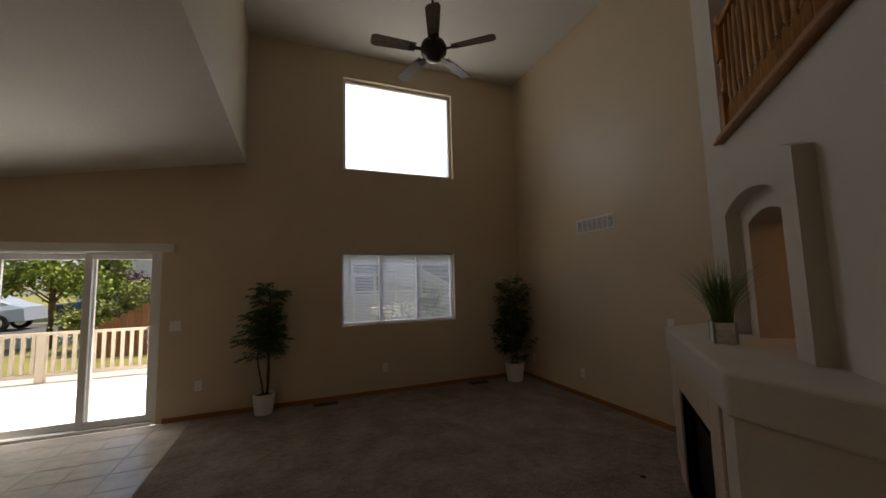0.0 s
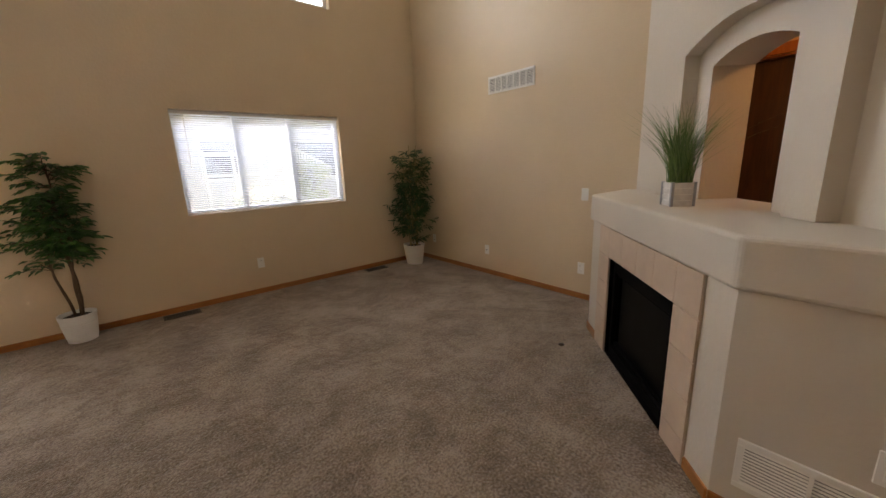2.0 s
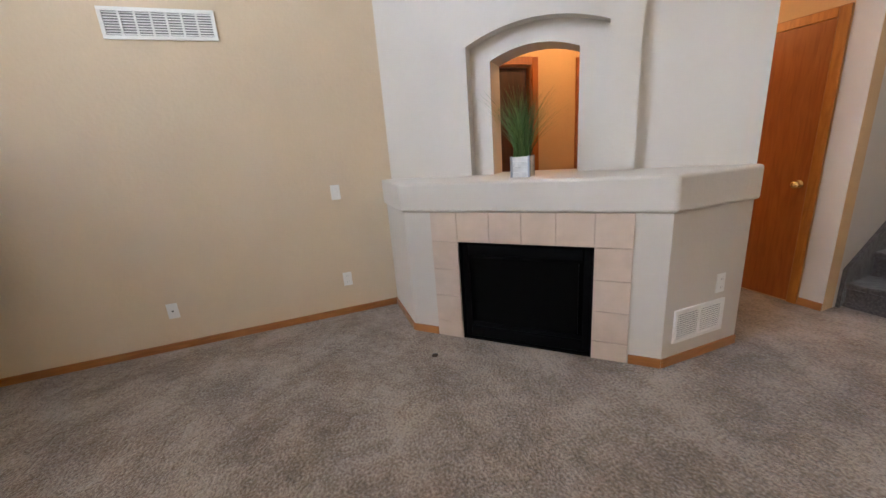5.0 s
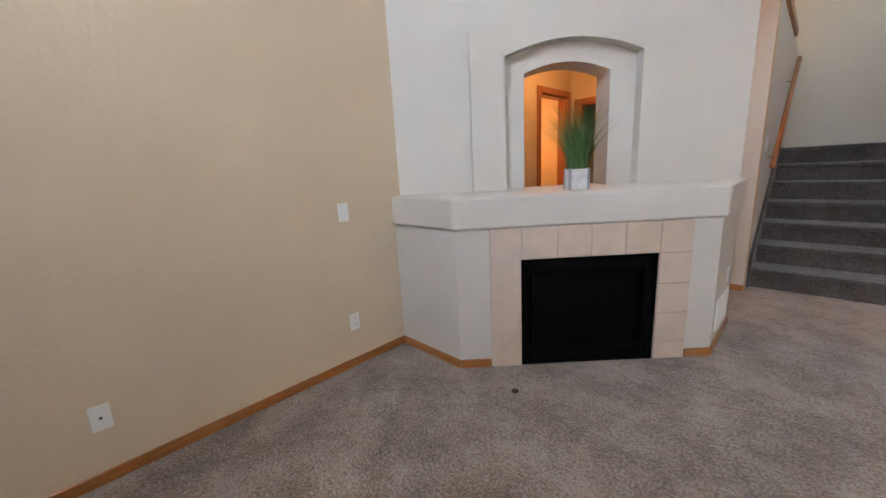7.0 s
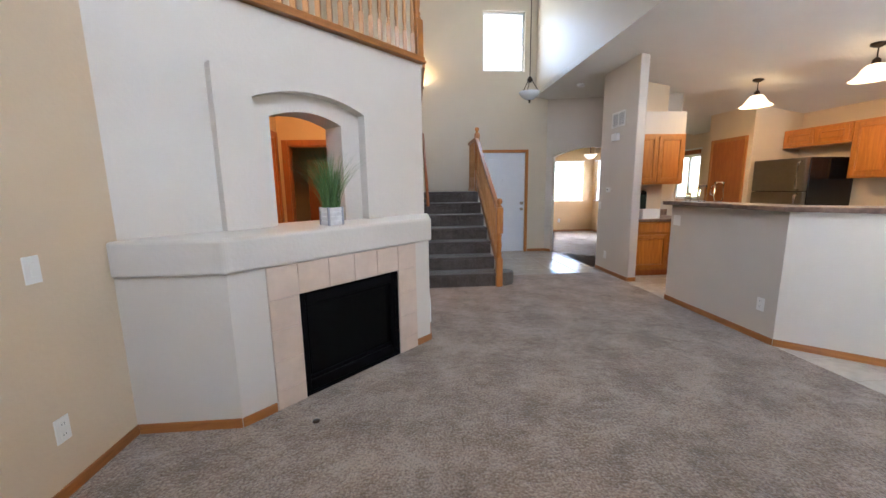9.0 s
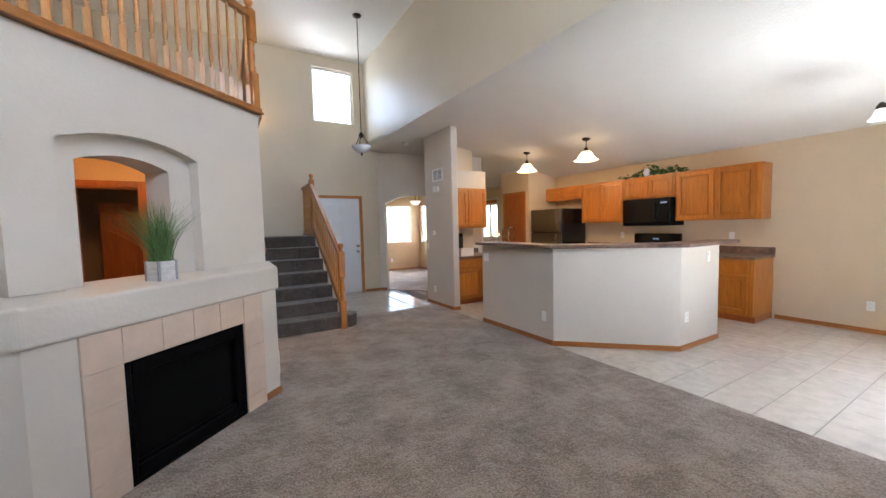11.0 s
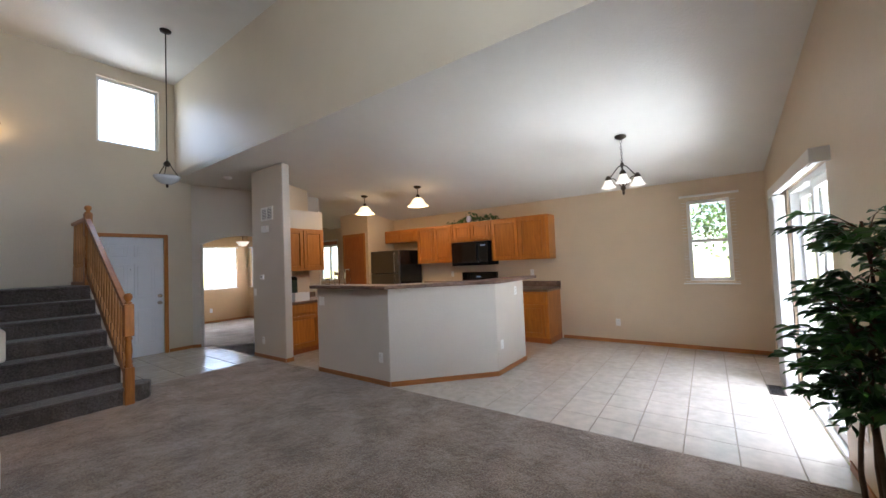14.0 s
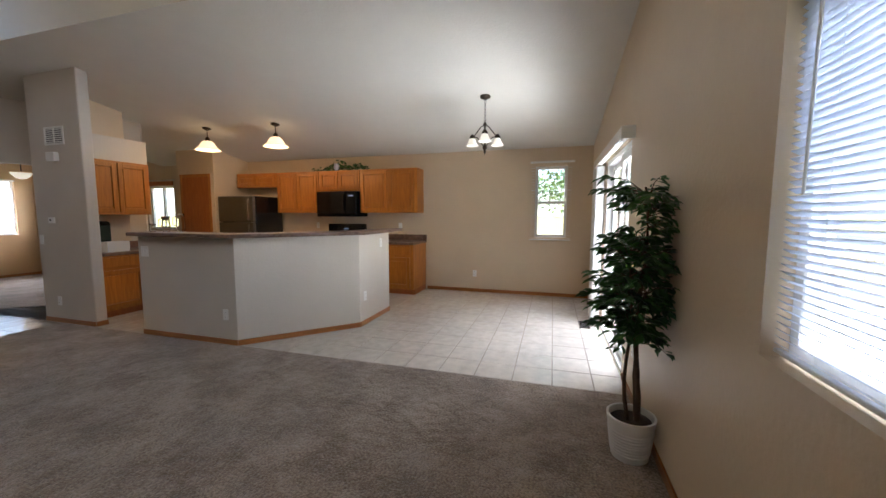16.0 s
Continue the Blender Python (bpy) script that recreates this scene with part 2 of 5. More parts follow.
def lathe(profile, n=24, bm=None, cap=True):
    """Turns (radius, z) pairs about z."""
    bm = bm or bmesh.new()
    rings = []
    for r, z in profile:
        rings.append([bm.verts.new((max(r, 1e-4) * math.cos(2 * math.pi * i / n), max(r, 1e-4) * math.sin(2 * math.pi * i / n), z)) for i in range(n)])
    for a, b in zip(rings, rings[1:]):
        for i in range(n):
            bm.faces.new((a[i], a[(i + 1) % n], b[(i + 1) % n], b[i]))
    if cap:
        bm.faces.new(rings[0][::-1])
        bm.faces.new(rings[-1])
    return bm


def tube(points, r, n=8, bm=None, r2=None):
    bm = bm or bmesh.new()
    pts = [Vector(p) for p in points]
    rings = []
    for i, p in enumerate(pts):
        d = (pts[min(i + 1, len(pts) - 1)] - pts[max(i - 1, 0)]).normalized()
        side = d.cross(Vector((0, 0, 1)))
        if side.length < 1e-3:
            side = Vector((1, 0, 0))
        side.normalize()
        up = side.cross(d)
        rr = r if r2 is None else r + (r2 - r) * i / max(1, len(pts) - 1)
        rings.append([bm.verts.new(p + (side * math.cos(2 * math.pi * k / n) + up * math.sin(2 * math.pi * k / n)) * rr) for k in range(n)])
    for a, b in zip(rings, rings[1:]):
        for i in range(n):
            bm.faces.new((a[i], a[(i + 1) % n], b[(i + 1) % n], b[i]))
    bm.faces.new(rings[0][::-1])
    bm.faces.new(rings[-1])
    return bm


def prism(points, z0, z1, bevel=0.0):
    """A flat outline raised from z0 to z1."""
    bm = bmesh.new()
    f = bm.faces.new([bm.verts.new((x, y, z0)) for x, y in points])
    if f.normal.z > 0 or sum(points[i][0] * points[(i + 1) % len(points)][1] - points[(i + 1) % len(points)][0] * points[i][1] for i in range(len(points))) > 0:
        f.normal_flip()
    g = bmesh.ops.extrude_face_region(bm, geom=[f])
    for v in g["geom"]:
        if isinstance(v, bmesh.types.BMVert):
            v.co.z = z1
    bmesh.ops.recalc_face_normals(bm, faces=bm.faces[:])
    if bevel:
        bmesh.ops.bevel(bm, geom=bm.edges[:], offset=bevel, segments=3, profile=0.5, affect="EDGES")
    return bm


def wall_bm(length, thick, z0, z1, holes=(), tops=None):
    """Along x from 0, the room's side at y=0, thickness towards +y. Holes: s0, s1, bottom, top at the sides, rise of the arch."""
    st = {0.0, length}
    for h in holes:
        s0, s1, rise = h[0], h[1], h[4] if len(h) > 4 else 0
        k = 20 if rise else 1
        st |= {s0 + (s1 - s0) * i / k for i in range(k + 1)}
    if tops:
        st |= {s for s, _ in tops}
    st = sorted(round(s, 5) for s in st if -1e-6 <= s <= length + 1e-6)

    def top(s):
        if not tops:
            return z1
        for (a, za), (b, zb) in zip(tops, tops[1:]):
            if a - 1e-6 <= s <= b + 1e-6:
                return za + (zb - za) * (s - a) / (b - a)
        return z1

    def arch(h, s):
        rise = h[4] if len(h) > 4 else 0
        q = (2 * (s - h[0]) / (h[1] - h[0]) - 1)
        return h[3] + rise * (1 - q * q)

    bm = bmesh.new()

    def quad(*p):
        vs = [bm.verts.new(q) for q in p]
        try:
            bm.faces.new(vs)
        except ValueError:
            pass

    for a, b in zip(st, st[1:]):
        if b - a < 1e-4:
            continue
        mid = (a + b) / 2
        hs = sorted((h for h in holes if h[0] < mid < h[1]), key=lambda h: h[2])
        lo = (z0, z0)
        for h in hs + [None]:
            hi = (h[2], h[2]) if h else (top(a), top(b))
            if hi[0] - lo[0] > 1e-4 or hi[1] - lo[1] > 1e-4:
                quad((a, 0, lo[0]), (b, 0, lo[1]), (b, 0, hi[1]), (a, 0, hi[0]))
                quad((b, thick, lo[1]), (a, thick, lo[0]), (a, thick, hi[0]), (b, thick, hi[1]))
                quad((a, 0, hi[0]), (b, 0, hi[1]), (b, thick, hi[1]), (a, thick, hi[0]))
                quad((a, thick, lo[0]), (b, thick, lo[1]), (b, 0, lo[1]), (a, 0, lo[0]))
            if h:
                lo = (arch(h, a), arch(h, b))
    for h in holes:
        for s, flip in ((h[0], False), (h[1], True)):
            if 1e-4 < s < length - 1e-4:
                p = [(s, 0, h[2]), (s, thick, h[2]), (s, thick, h[3]), (s, 0, h[3])]
                quad(*(p[::-1] if flip else p))
    for s in (0, length):
        if not any(h[0] < s < h[1] or abs(h[0] - s) < 1e-4 or abs(h[1] - s) < 1e-4 for h in holes):
            p = [(s, thick, z0), (s, 0, z0), (s, 0, top(s)), (s, thick, top(s))]
            quad(*(p if s == 0 else p[::-1]))
    bmesh.ops.remove_doubles(bm, verts=bm.verts[:], dist=1e-4)
    return bm


def along(a, b, z=0.0):
    """The pose whose x runs from a to b in plan; its +y is to the left of that."""
    return Matrix.Translation((a[0], a[1], z)) @ Matrix.Rotation(math.atan2(b[1] - a[1], b[0] - a[0]), 4, "Z")


def wall(name, a, b, thick, z0, z1, holes, material, tops=None, parent=None, label=""):
    """The room's face runs from a to b with the thickness on the left; stand in the room facing it and a is on your left."""
    ob = part(name, wall_bm(math.dist(a, b), thick, z0, z1, holes, tops), material, parent, label, m=along(a, b))
    return structure(ob)


def baseboard(a, b, h=0.057, t=0.012, z=0.0, material=None, name="baseboard"):
    """On the right of the line from a to b."""
    n = math.dist(a, b)
    bm = box(0, n, -t, 0, 0, h, 0.003)
    return structure(part(name, bm, material or M_OAKH, m=along(a, b, z)))


def beam(a, b_, w, h, bevel=0.006):
    """A bar from a to b_, with its top face up."""
    a, b_ = Vector(a), Vector(b_)
    d = b_ - a
    bm = box(0, d.length, -w / 2, w / 2, -h / 2, h / 2, bevel, seg=2)
    yaw, pitch = math.atan2(d.y, d.x), math.atan2(d.z, math.hypot(d.x, d.y))
    bm.transform(Matrix.Translation(a) @ Matrix.Rotation(yaw, 4, "Z") @ Matrix.Rotation(-pitch, 4, "Y"))
    return bm


# ---- the large structure ----
wall("wall_north", (XW - 0.15, YN), (XE + 0.15, YN), 0.15, 0, H + 0.1, [(1.64, 3.14, 0, 1.945), (5.14, 6.80, 0.93, 1.93), (5.16, 6.82, 3.08, 4.43)], M_WALL)
wall("wall_east", (XE, YN + 0.15), (XE, 2.50), 0.15, 0, H + 0.1, [], M_WALL)
wall("wall_south", (5.0, YS), (-0.70, YS), 0.15, 0, H + 0.1, [(4.36, 5.27, 0, 2.0), (4.40, 5.22, 3.52, 4.59)], M_SOUTH)
wall("wall_west", (XW, -4.3), (XW, YN + 0.15), 0.15, 0, 2.62, [(0.37, 1.17, 1.0, 1.98), (9.03, 9.53, 0.97, 2.12)], M_WALL)
wall("wall_upper_west", (XS, YS - 0.1), (XS, YN + 0.1), 0.12, ceil_z(XS), H + 0.1, [], M_SOUTH)
ARCH_A, ARCH_B = (-0.70, YS), (-2.30, YS + 1.60)
wall("wall_arch", ARCH_A, ARCH_B, 0.12, 0, 3.15, [(0.14, 1.44, 0, 1.90, 0.14)], M_GREY)
structure(part("wall_column", box(-1.07, -0.95, -1.07, -0.15, 0, 3.05, 0.015, seg=3), M_GREY))
wall("wall_kitchen_south", (-1.07, -1.0), (-1.95, -1.0), 0.12, 0, 3.1, [], M_WALL)
structure(part("ceiling", box(XS - 0.12, 5.2, YS - 0.15, YN + 0.15, H, H + 0.1), M_CEIL))
bm = bmesh.new()
x0, x1, ya, yb = XW - 0.1, XS, -3.4, YN + 0.1
vs = [bm.verts.new((x, y, ceil_z(x) + dz)) for x in (x0, x1) for y in (ya, yb) for dz in (0, 0.1)]
for f in ((0, 2, 6, 4), (1, 5, 7, 3), (0, 1, 3, 2), (4, 6, 7, 5), (0, 4, 5, 1), (2, 3, 7, 6)):
    bm.faces.new([vs[i] for i in f])
bmesh.ops.recalc_face_normals(bm, faces=bm.faces[:])
structure(part("ceiling_sloped", bm, M_CEIL))
structure(part("floor_carpet", box(XC, 5.0, -0.75, YN, -0.1, 0.0), M_CARPET))
structure(part("floor_slab", box(XW - 0.1, XC, -6.2, YN, -0.1, -0.003), M_GROUT))
structure(part("floor_slab_entry", box(XC, 5.0, -6.2, -0.75, -0.1, -0.012), M_GROUT))

# fireplace mass
FA, FB = (2.97, 2.64), (1.86, 1.53)
wall("chimney_side", (XE, 2.64), FA, 0.1, 0, 0.90, [], M_GREY)
wall("chimney_front", FA, FB, 0.14, 0, 0.90, [(0.385, 1.207, 0, 0.69)], M_GREY)
wall("chimney_side", FB, (1.86, 0.93), 0.1, 0, 0.90, [], M_GREY)
structure(part("mantel_shelf", prism([(XE, 2.665), (2.96, 2.665), (1.835, 1.54), (1.835, 0.915), (1.92, 0.93), (XE, 2.53)], 0.885, 1.075, 0.018), M_GREY, smooth=False))
DA, DB = (XE, 2.58), (1.875, 0.925)
wall("wall_diagonal", DA, DB, 0.22, 0, H, [(0.86, 1.42, 1.075, 1.81, 0.06)], M_GREY, tops=[(0, H), (0.5, H), (0.501, 2.47), (2.341, 2.47)])
N = 16
tops = [(1.24 * i / N, 2.06 + 0.12 * (1 - (2 * i / N - 1) ** 2)) for i in range(N + 1)]
ob = part("arched_panel", wall_bm(1.24, 0.085, 1.078, 2.0, [(0.22, 1.08, 1.078, 1.90, 0.09)], tops), M_GREY)
ob.matrix_basis = along(DA, DB) @ Matrix.Translation((0.505, -0.085, 0))
structure(ob)
HX = 1.86
structure(part("wall_stair", box(HX, HX + 0.10, YS, -0.09, 0, 2.44), M_GREY))
wall("wall_hall", (5.0, 0.03), (HX, 0.03), 0.12, 0, 2.44, [(1.56, 2.06, 0, 1.84)], M_ORANGE)
structure(part("wall_hall_end", box(HX, 1.995, 0.031, 0.034, 0, 2.44), M_GREY))
wall("wall_hall_east", (3.55, 2.55), (3.55, 0.03), 0.10, 0, 2.44, [(0.61, 1.31, 0, 1.92), (1.85, 2.42, 0, 1.92)], M_ORANGE)
structure(part("loft_floor", prism([(HX, YS), (5.2, YS), (5.2, 3.1), (4.18, 3.1), (2.00, 0.92), (1.86, 0.90)], 2.44, 2.50), M_CEIL))
wall("wall_loft_east", (4.6, 3.2), (4.6, YS), 0.1, 2.5, H, [], M_WALL)
wall("wall_north_of_loft", (XE + 0.1, 3.1), (5.2, 3.1), 0.1, 0, H, [], M_GREY)
wall("wall_bath_east", (5.1, 3.1), (5.1, YS), 0.1, 0, 2.44, [], M_ORANGE)
structure(part("wall_bath_divider", box(3.66, 5.1, 1.0, 1.08, 0, 2.44), M_ORANGE))
structure(part("floor_hall", box(4.95, 5.2, YS, 3.1, -0.1, 0), M_CARPET))
# front room
wall("wall_kitchen_east", (-1.95, -1.0), (-3.30, -3.2), 0.10, 0, 3.1, [], M_SOUTH)
wall("wall_front_west", (-3.30, -6.0), (-3.30, -3.2), 0.12, 0, 3.1, [(0.15, 1.35, 0.89, 2.06)], M_ORANGE)
wall("wall_front_south", (1.2, -6.0), (-3.32, -6.0), 0.15, 0, 3.1, [(3.20, 4.20, 0.89, 2.06)], M_ORANGE)
structure(part("wall_front_east", box(1.2, 1.3, -6.0, YS - 0.15, 0, 3.1), M_ORANGE))
structure(part("wall_front_north", box(-0.80, 1.2, YS - 0.17, YS - 0.152, 2.1, 3.1), M_ORANGE))
structure(part("floor_front_room", prism([(1.2, -6.0), (-3.30, -6.0), (-3.30, -3.2), (-2.05, -1.43), (-0.74, YS)], -0.01, 0.004), M_CARPET))
structure(part("ceiling_front", box(-2.1, 1.3, -3.4, -2.932, 2.55, 2.65), M_CEIL))
structure(part("ceiling_front", box(XW - 0.1, 1.3, -6.15, -3.4, 2.55, 2.65), M_CEIL))
wall("wall_kitchen_end", (-3.32, -4.2), (XW, -4.2), 0.12, 0, 3.1, [], M_GREY)

# floor tiles
def tile_mesh(w, d):
    me = bpy.data.meshes.new("tile")
    b = box(-w / 2, w / 2, -d / 2, d / 2, -0.012, 0.0, 0.0025)
    b.to_mesh(me)
    b.free()
    me.materials.append(M_TILE)
    return me


P, G = 0.3125, 0.006

# ---- outside ----
M_LAWN = mat("dry_lawn", (0.34, 0.31, 0.10), 0.95, var=0.4, scale=3)
M_DECK = mat("pale_concrete_patio", (0.74, 0.71, 0.66), 0.85, var=0.1, scale=3, bump=0.6, bscale=30)
M_RAILP = mat("pale_painted_rail", (0.72, 0.62, 0.50), 0.6, var=0.08, scale=8)
M_FENCE = wood("red_brown_fence_board", (0.16, 0.065, 0.03), (0.28, 0.12, 0.06), (8, 8, 1), rough=0.8, coat=0.0)
M_ROAD = mat("grey_asphalt", (0.12, 0.12, 0.12), 0.9, var=0.2, scale=2)
M_PAVE = mat("pale_pavement", (0.55, 0.53, 0.50), 0.9, var=0.1, scale=3)
M_SIDING = mat("grey_house_siding", (0.60, 0.59, 0.60), 0.8, var=0.05, scale=4)
M_ROOF = mat("brown_shingle_roof", (0.12, 0.10, 0.09), 0.9, var=0.3, scale=10)
M_TYRE = mat("black_rubber", (0.02, 0.02, 0.02), 0.8)
M_CARPAINT = mat("silver_blue_car_paint", (0.50, 0.56, 0.66), 0.35, metal=0.3)
M_CARGLASS = mat("dark_car_glass", (0.02, 0.025, 0.03), 0.08)
GZ = -0.15
structure(part("ground", box(-400, 400, -400, 400, GZ - 0.1, GZ), M_LAWN))
structure(part("patio_slab", box(-6.2, 0.2, YN + 0.16, 9.9, GZ - 0.02, -0.10), M_DECK))
structure(part("road", box(-60, 60, 17.5, 25.0, GZ - 0.02, GZ + 0.15), M_ROAD))
structure(part("pavement", box(-60, 60, 15.6, 17.49, GZ - 0.02, GZ + 0.25), M_PAVE))
pr = thing("patio_railing", pose(0, 9.35, -0.10), "pale painted wooden patio railing with square balusters", "railing")
part("top_rail", box(-6.1, 0.1, -0.05, 0.05, 0.83, 0.88, 0.006), M_RAILP, pr)
part("bottom_rail", box(-6.1, 0.1, -0.03, 0.03, 0.10, 0.17, 0.006), M_RAILP, pr)
for i in range(4):
    part("post", box(-6.1 + 2.0 * i, -5.98 + 2.0 * i, -0.06, 0.06, 0, 0.83, 0.006), M_RAILP, pr)
for i in range(44):
    x = -6.0 + 0.14 * i
    part("baluster", box(x, x + 0.055, -0.02, 0.02, 0.17, 0.83, 0.003), M_RAILP, pr)
fe = thing("fence", pose(0, 0, GZ), "red-brown board fence stepping up the slope behind the patio", "fence")
for i in range(22):
    x = -4.6 + 0.145 * i
    hgt = min(1.50, 0.68 + max(0.0, (x + 4.6)) * 0.52)
    part("board", box(x, x + 0.135, 12.0, 12.02, 0.03, hgt, 0.003), M_FENCE, fe)
for i in range(2):
    part("post", box(-3.25 + 1.7 * i, -3.13 + 1.7 * i, 12.03, 12.14, 0, 1.55, 0.005), M_FENCE, fe)


def tree(x, y, h, r, label, seed, c=((0.07, 0.13, 0.02), (0.16, 0.25, 0.04)), n=2600, z0=GZ, name="tree", leaf=0.10):
    rng = random.Random(seed)
    e = thing(name, pose(x, y, z0), label, "tree" if name == "tree" else "shrub")
    lm = leafmat("leaves_%d" % seed, *c)
    b = tube([(0, 0, 0), (0.04, 0.02, h * 0.25), (-0.03, 0.03, h * 0.5), (0.02, 0, h * 0.85)], 0.028 * h, 8, r2=0.02)
    part("trunk", b, M_STEM, e, smooth=True)
    tw, clumps = bmesh.new(), []
    for k in range(26):
        a, t = rng.uniform(0, 6.283), rng.uniform(0.34, 0.95)
        rr = r * (0.45 + 0.6 * math.sin(min(1.0, (t - 0.25) / 0.75) * 2.7)) * rng.uniform(0.5, 1.0)
        tip = Vector((math.cos(a) * rr, math.sin(a) * rr, h * t + 0.2 * rr))
        tube([(0, 0, h * t * 0.75), tip * 0.5 + Vector((0, 0, h * t * 0.42)), tip], 0.006 * h, 5, tw, 0.005)
        clumps.append((tip, r * rng.uniform(0.22, 0.42)))
    part("limbs", tw, M_STEM, e)
    spots = []
    for i in range(int(n * 2.6)):
        c_, cr = rng.choice(clumps)
        v = Vector((rng.gauss(0, 1), rng.gauss(0, 1), rng.gauss(0, 0.75))) * cr * 0.6
        spots.append((c_ + v, (rng.uniform(-1, 1), rng.uniform(-1, 1), rng.uniform(-0.9, 0.5))))
    part("crown", foliage(spots, leaf, leaf * 0.7, rng), lm, e)
    return e


def leafmat(name, c1, c2, rough=0.45):
    m = mat(name, c1, rough)
    n, l = m.node_tree.nodes, m.node_tree.links
    g, r = n.new("ShaderNodeNewGeometry"), n.new("ShaderNodeMix")
    r.data_type = "RGBA"
    r.inputs[6].default_value, r.inputs[7].default_value = (*c1, 1), (*c2, 1)
    l.new(g.outputs["Random Per Island"], r.inputs[0])
    l.new(r.outputs[2], n["Principled BSDF"].inputs["Base Color"])
    return m


def foliage(spots, L, W, rng):
    """Many leaves: spots are (place, direction)."""
    V, F = [], []
    for p, d in spots:
        s = rng.uniform(0.75, 1.2)
        q = Vector(d).normalized().to_track_quat("Y", "Z") @ Euler((0, rng.uniform(-0.9, 0.9), 0)).to_quaternion()
        base = len(V)
        for x, y, z in ((0, 0, 0), (-W * 0.38, L * 0.3, W * 0.12), (-W * 0.5, L * 0.5, W * 0.12), (-W * 0.2, L * 0.82, 0), (0, L, -0.15 * L), (W * 0.2, L * 0.82, 0), (W * 0.5, L * 0.5, W * 0.12), (W * 0.38, L * 0.3, W * 0.12), (0, L * 0.5, 0)):
            V.append(tuple(Vector(p) + q @ (Vector((x, y, z)) * s)))
        F += [tuple(base + i for i in f) for f in ((0, 8, 1), (1, 8, 2), (2, 8, 3), (3, 8, 4), (4, 8, 5), (5, 8, 6), (6, 8, 7), (7, 8, 0))]
    b = bmesh.new()
    me = bpy.data.meshes.new("tmp")
    me.from_pydata(V, [], F)
    b.from_mesh(me)
    bpy.data.meshes.remove(me)
    return b


M_STEM = mat("brown_bark", (0.11, 0.065, 0.035), 0.8, var=0.4, scale=30, bump=1, bscale=60)
BRIGHT = ((0.14, 0.21, 0.03), (0.28, 0.36, 0.06))
tree(-6.6, 15.0, 4.6, 1.25, "bright green street tree beyond the patio lawn", 21, BRIGHT, 3600, leaf=0.13)
tree(-6.4, 17.9, 4.0, 0.60, "slim bright green young tree by the pavement", 22, BRIGHT, 1500, leaf=0.12)
tree(-10.6, 16.6, 4.8, 1.7, "leafy green tree along the road", 23, BRIGHT, 3000, leaf=0.13)
tree(-6.1, 19.9, 2.5, 0.85, "purple-leaved shrub before the grey house", 24, ((0.07, 0.02, 0.05), (0.13, 0.05, 0.09)), 600, name="shrub")
for i, (x, y, r, h_) in enumerate(((-5.2, 13.9, 0.6, 1.0), (-4.4, 13.4, 0.6, 1.35), (-3.6, 13.3, 0.7, 1.75), (-2.7, 13.2, 0.8, 1.95))):
    tree(x, y, h_, r, "low yellow-green hedge bush behind the fence", 30 + i, ((0.16, 0.20, 0.04), (0.30, 0.32, 0.08)), 700, name="shrub")
tree(-8.6, 6.6, 4.4, 1.9, "green tree outside the dining window", 40, ((0.06, 0.12, 0.03), (0.15, 0.22, 0.06)), 2600)
tree(-9.5, 4.2, 4.6, 1.9, "leafy tree beside the house", 41, ((0.06, 0.12, 0.03), (0.15, 0.22, 0.06)), 2200)
tree(-9.0, -5.2, 4.0, 1.7, "green tree outside the kitchen window", 42, BRIGHT, 1800)
tree(2.45, 9.4, 1.05, 0.60, "pale flowering bush below the window", 43, ((0.50, 0.53, 0.46), (0.75, 0.76, 0.72)), 700, name="shrub")
tree(3.45, 9.4, 1.7, 0.30, "thin yellow-green shrub outside the low window", 44, ((0.20, 0.24, 0.05), (0.35, 0.36, 0.12)), 500, name="shrub", leaf=0.10)


def car(x, y, turn, material, label):
    e = thing("car", pose(x, y, GZ + 0.15, 0, 0, turn), label, "car")
    b = bmesh.new()
    prof = [(-2.2, 0.35), (-2.25, 0.7), (-2.1, 0.95), (-1.3, 1.05), (-0.7, 1.45), (0.9, 1.5), (1.7, 1.1), (2.15, 0.95), (2.2, 0.4)]
    loops = []
    for s, k in ((-0.88, 0.93), (-0.80, 1.0), (0.80, 1.0), (0.88, 0.93)):
        loops.append([b.verts.new((px, s * (1 if pz < 1.0 else 0.86), 0.3 + (pz - 0.3) * k)) for px, pz in prof])
    for a, c in zip(loops, loops[1:]):
        for i in range(len(prof)):
            b.faces.new((a[i], a[(i + 1) % len(prof)], c[(i + 1) % len(prof)], c[i]))
    b.faces.new(loops[0][::-1])
    b.faces.new(loops[-1])
    bmesh.ops.recalc_face_normals(b, faces=b.faces[:])
    part("body", b, material, e)
    for s in (-1, 1):
        b = bmesh.new()
        q = [(-1.1, 1.08), (-0.65, 1.38), (0.85, 1.42), (1.45, 1.10)]
        f = b.faces.new([b.verts.new((px, s * (0.895 - 0.13 * (pz - 1.05) / 0.35), pz)) for px, pz in q])
        part("side_window", b, M_CARGLASS, e)
        for wx in (-1.4, 1.4):
            w = lathe([(0.02, -0.1), (0.33, -0.1), (0.34, 0.1), (0.02, 0.1)], 20)
            w.transform(Matrix.Translation((wx, s * 0.82, 0.34)) @ Matrix.Rotation(math.pi / 2, 4, "X"))
            wh = part("wheel", w, M_TYRE, e)
            w = lathe([(0.02, -0.11), (0.2, -0.11), (0.2, 0.11), (0.02, 0.11)], 12)
            w.transform(Matrix.Translation((wx, s * 0.82, 0.34)) @ Matrix.Rotation(math.pi / 2, 4, "X"))
            part("rim", w, M_NICKEL, wh)
    return e


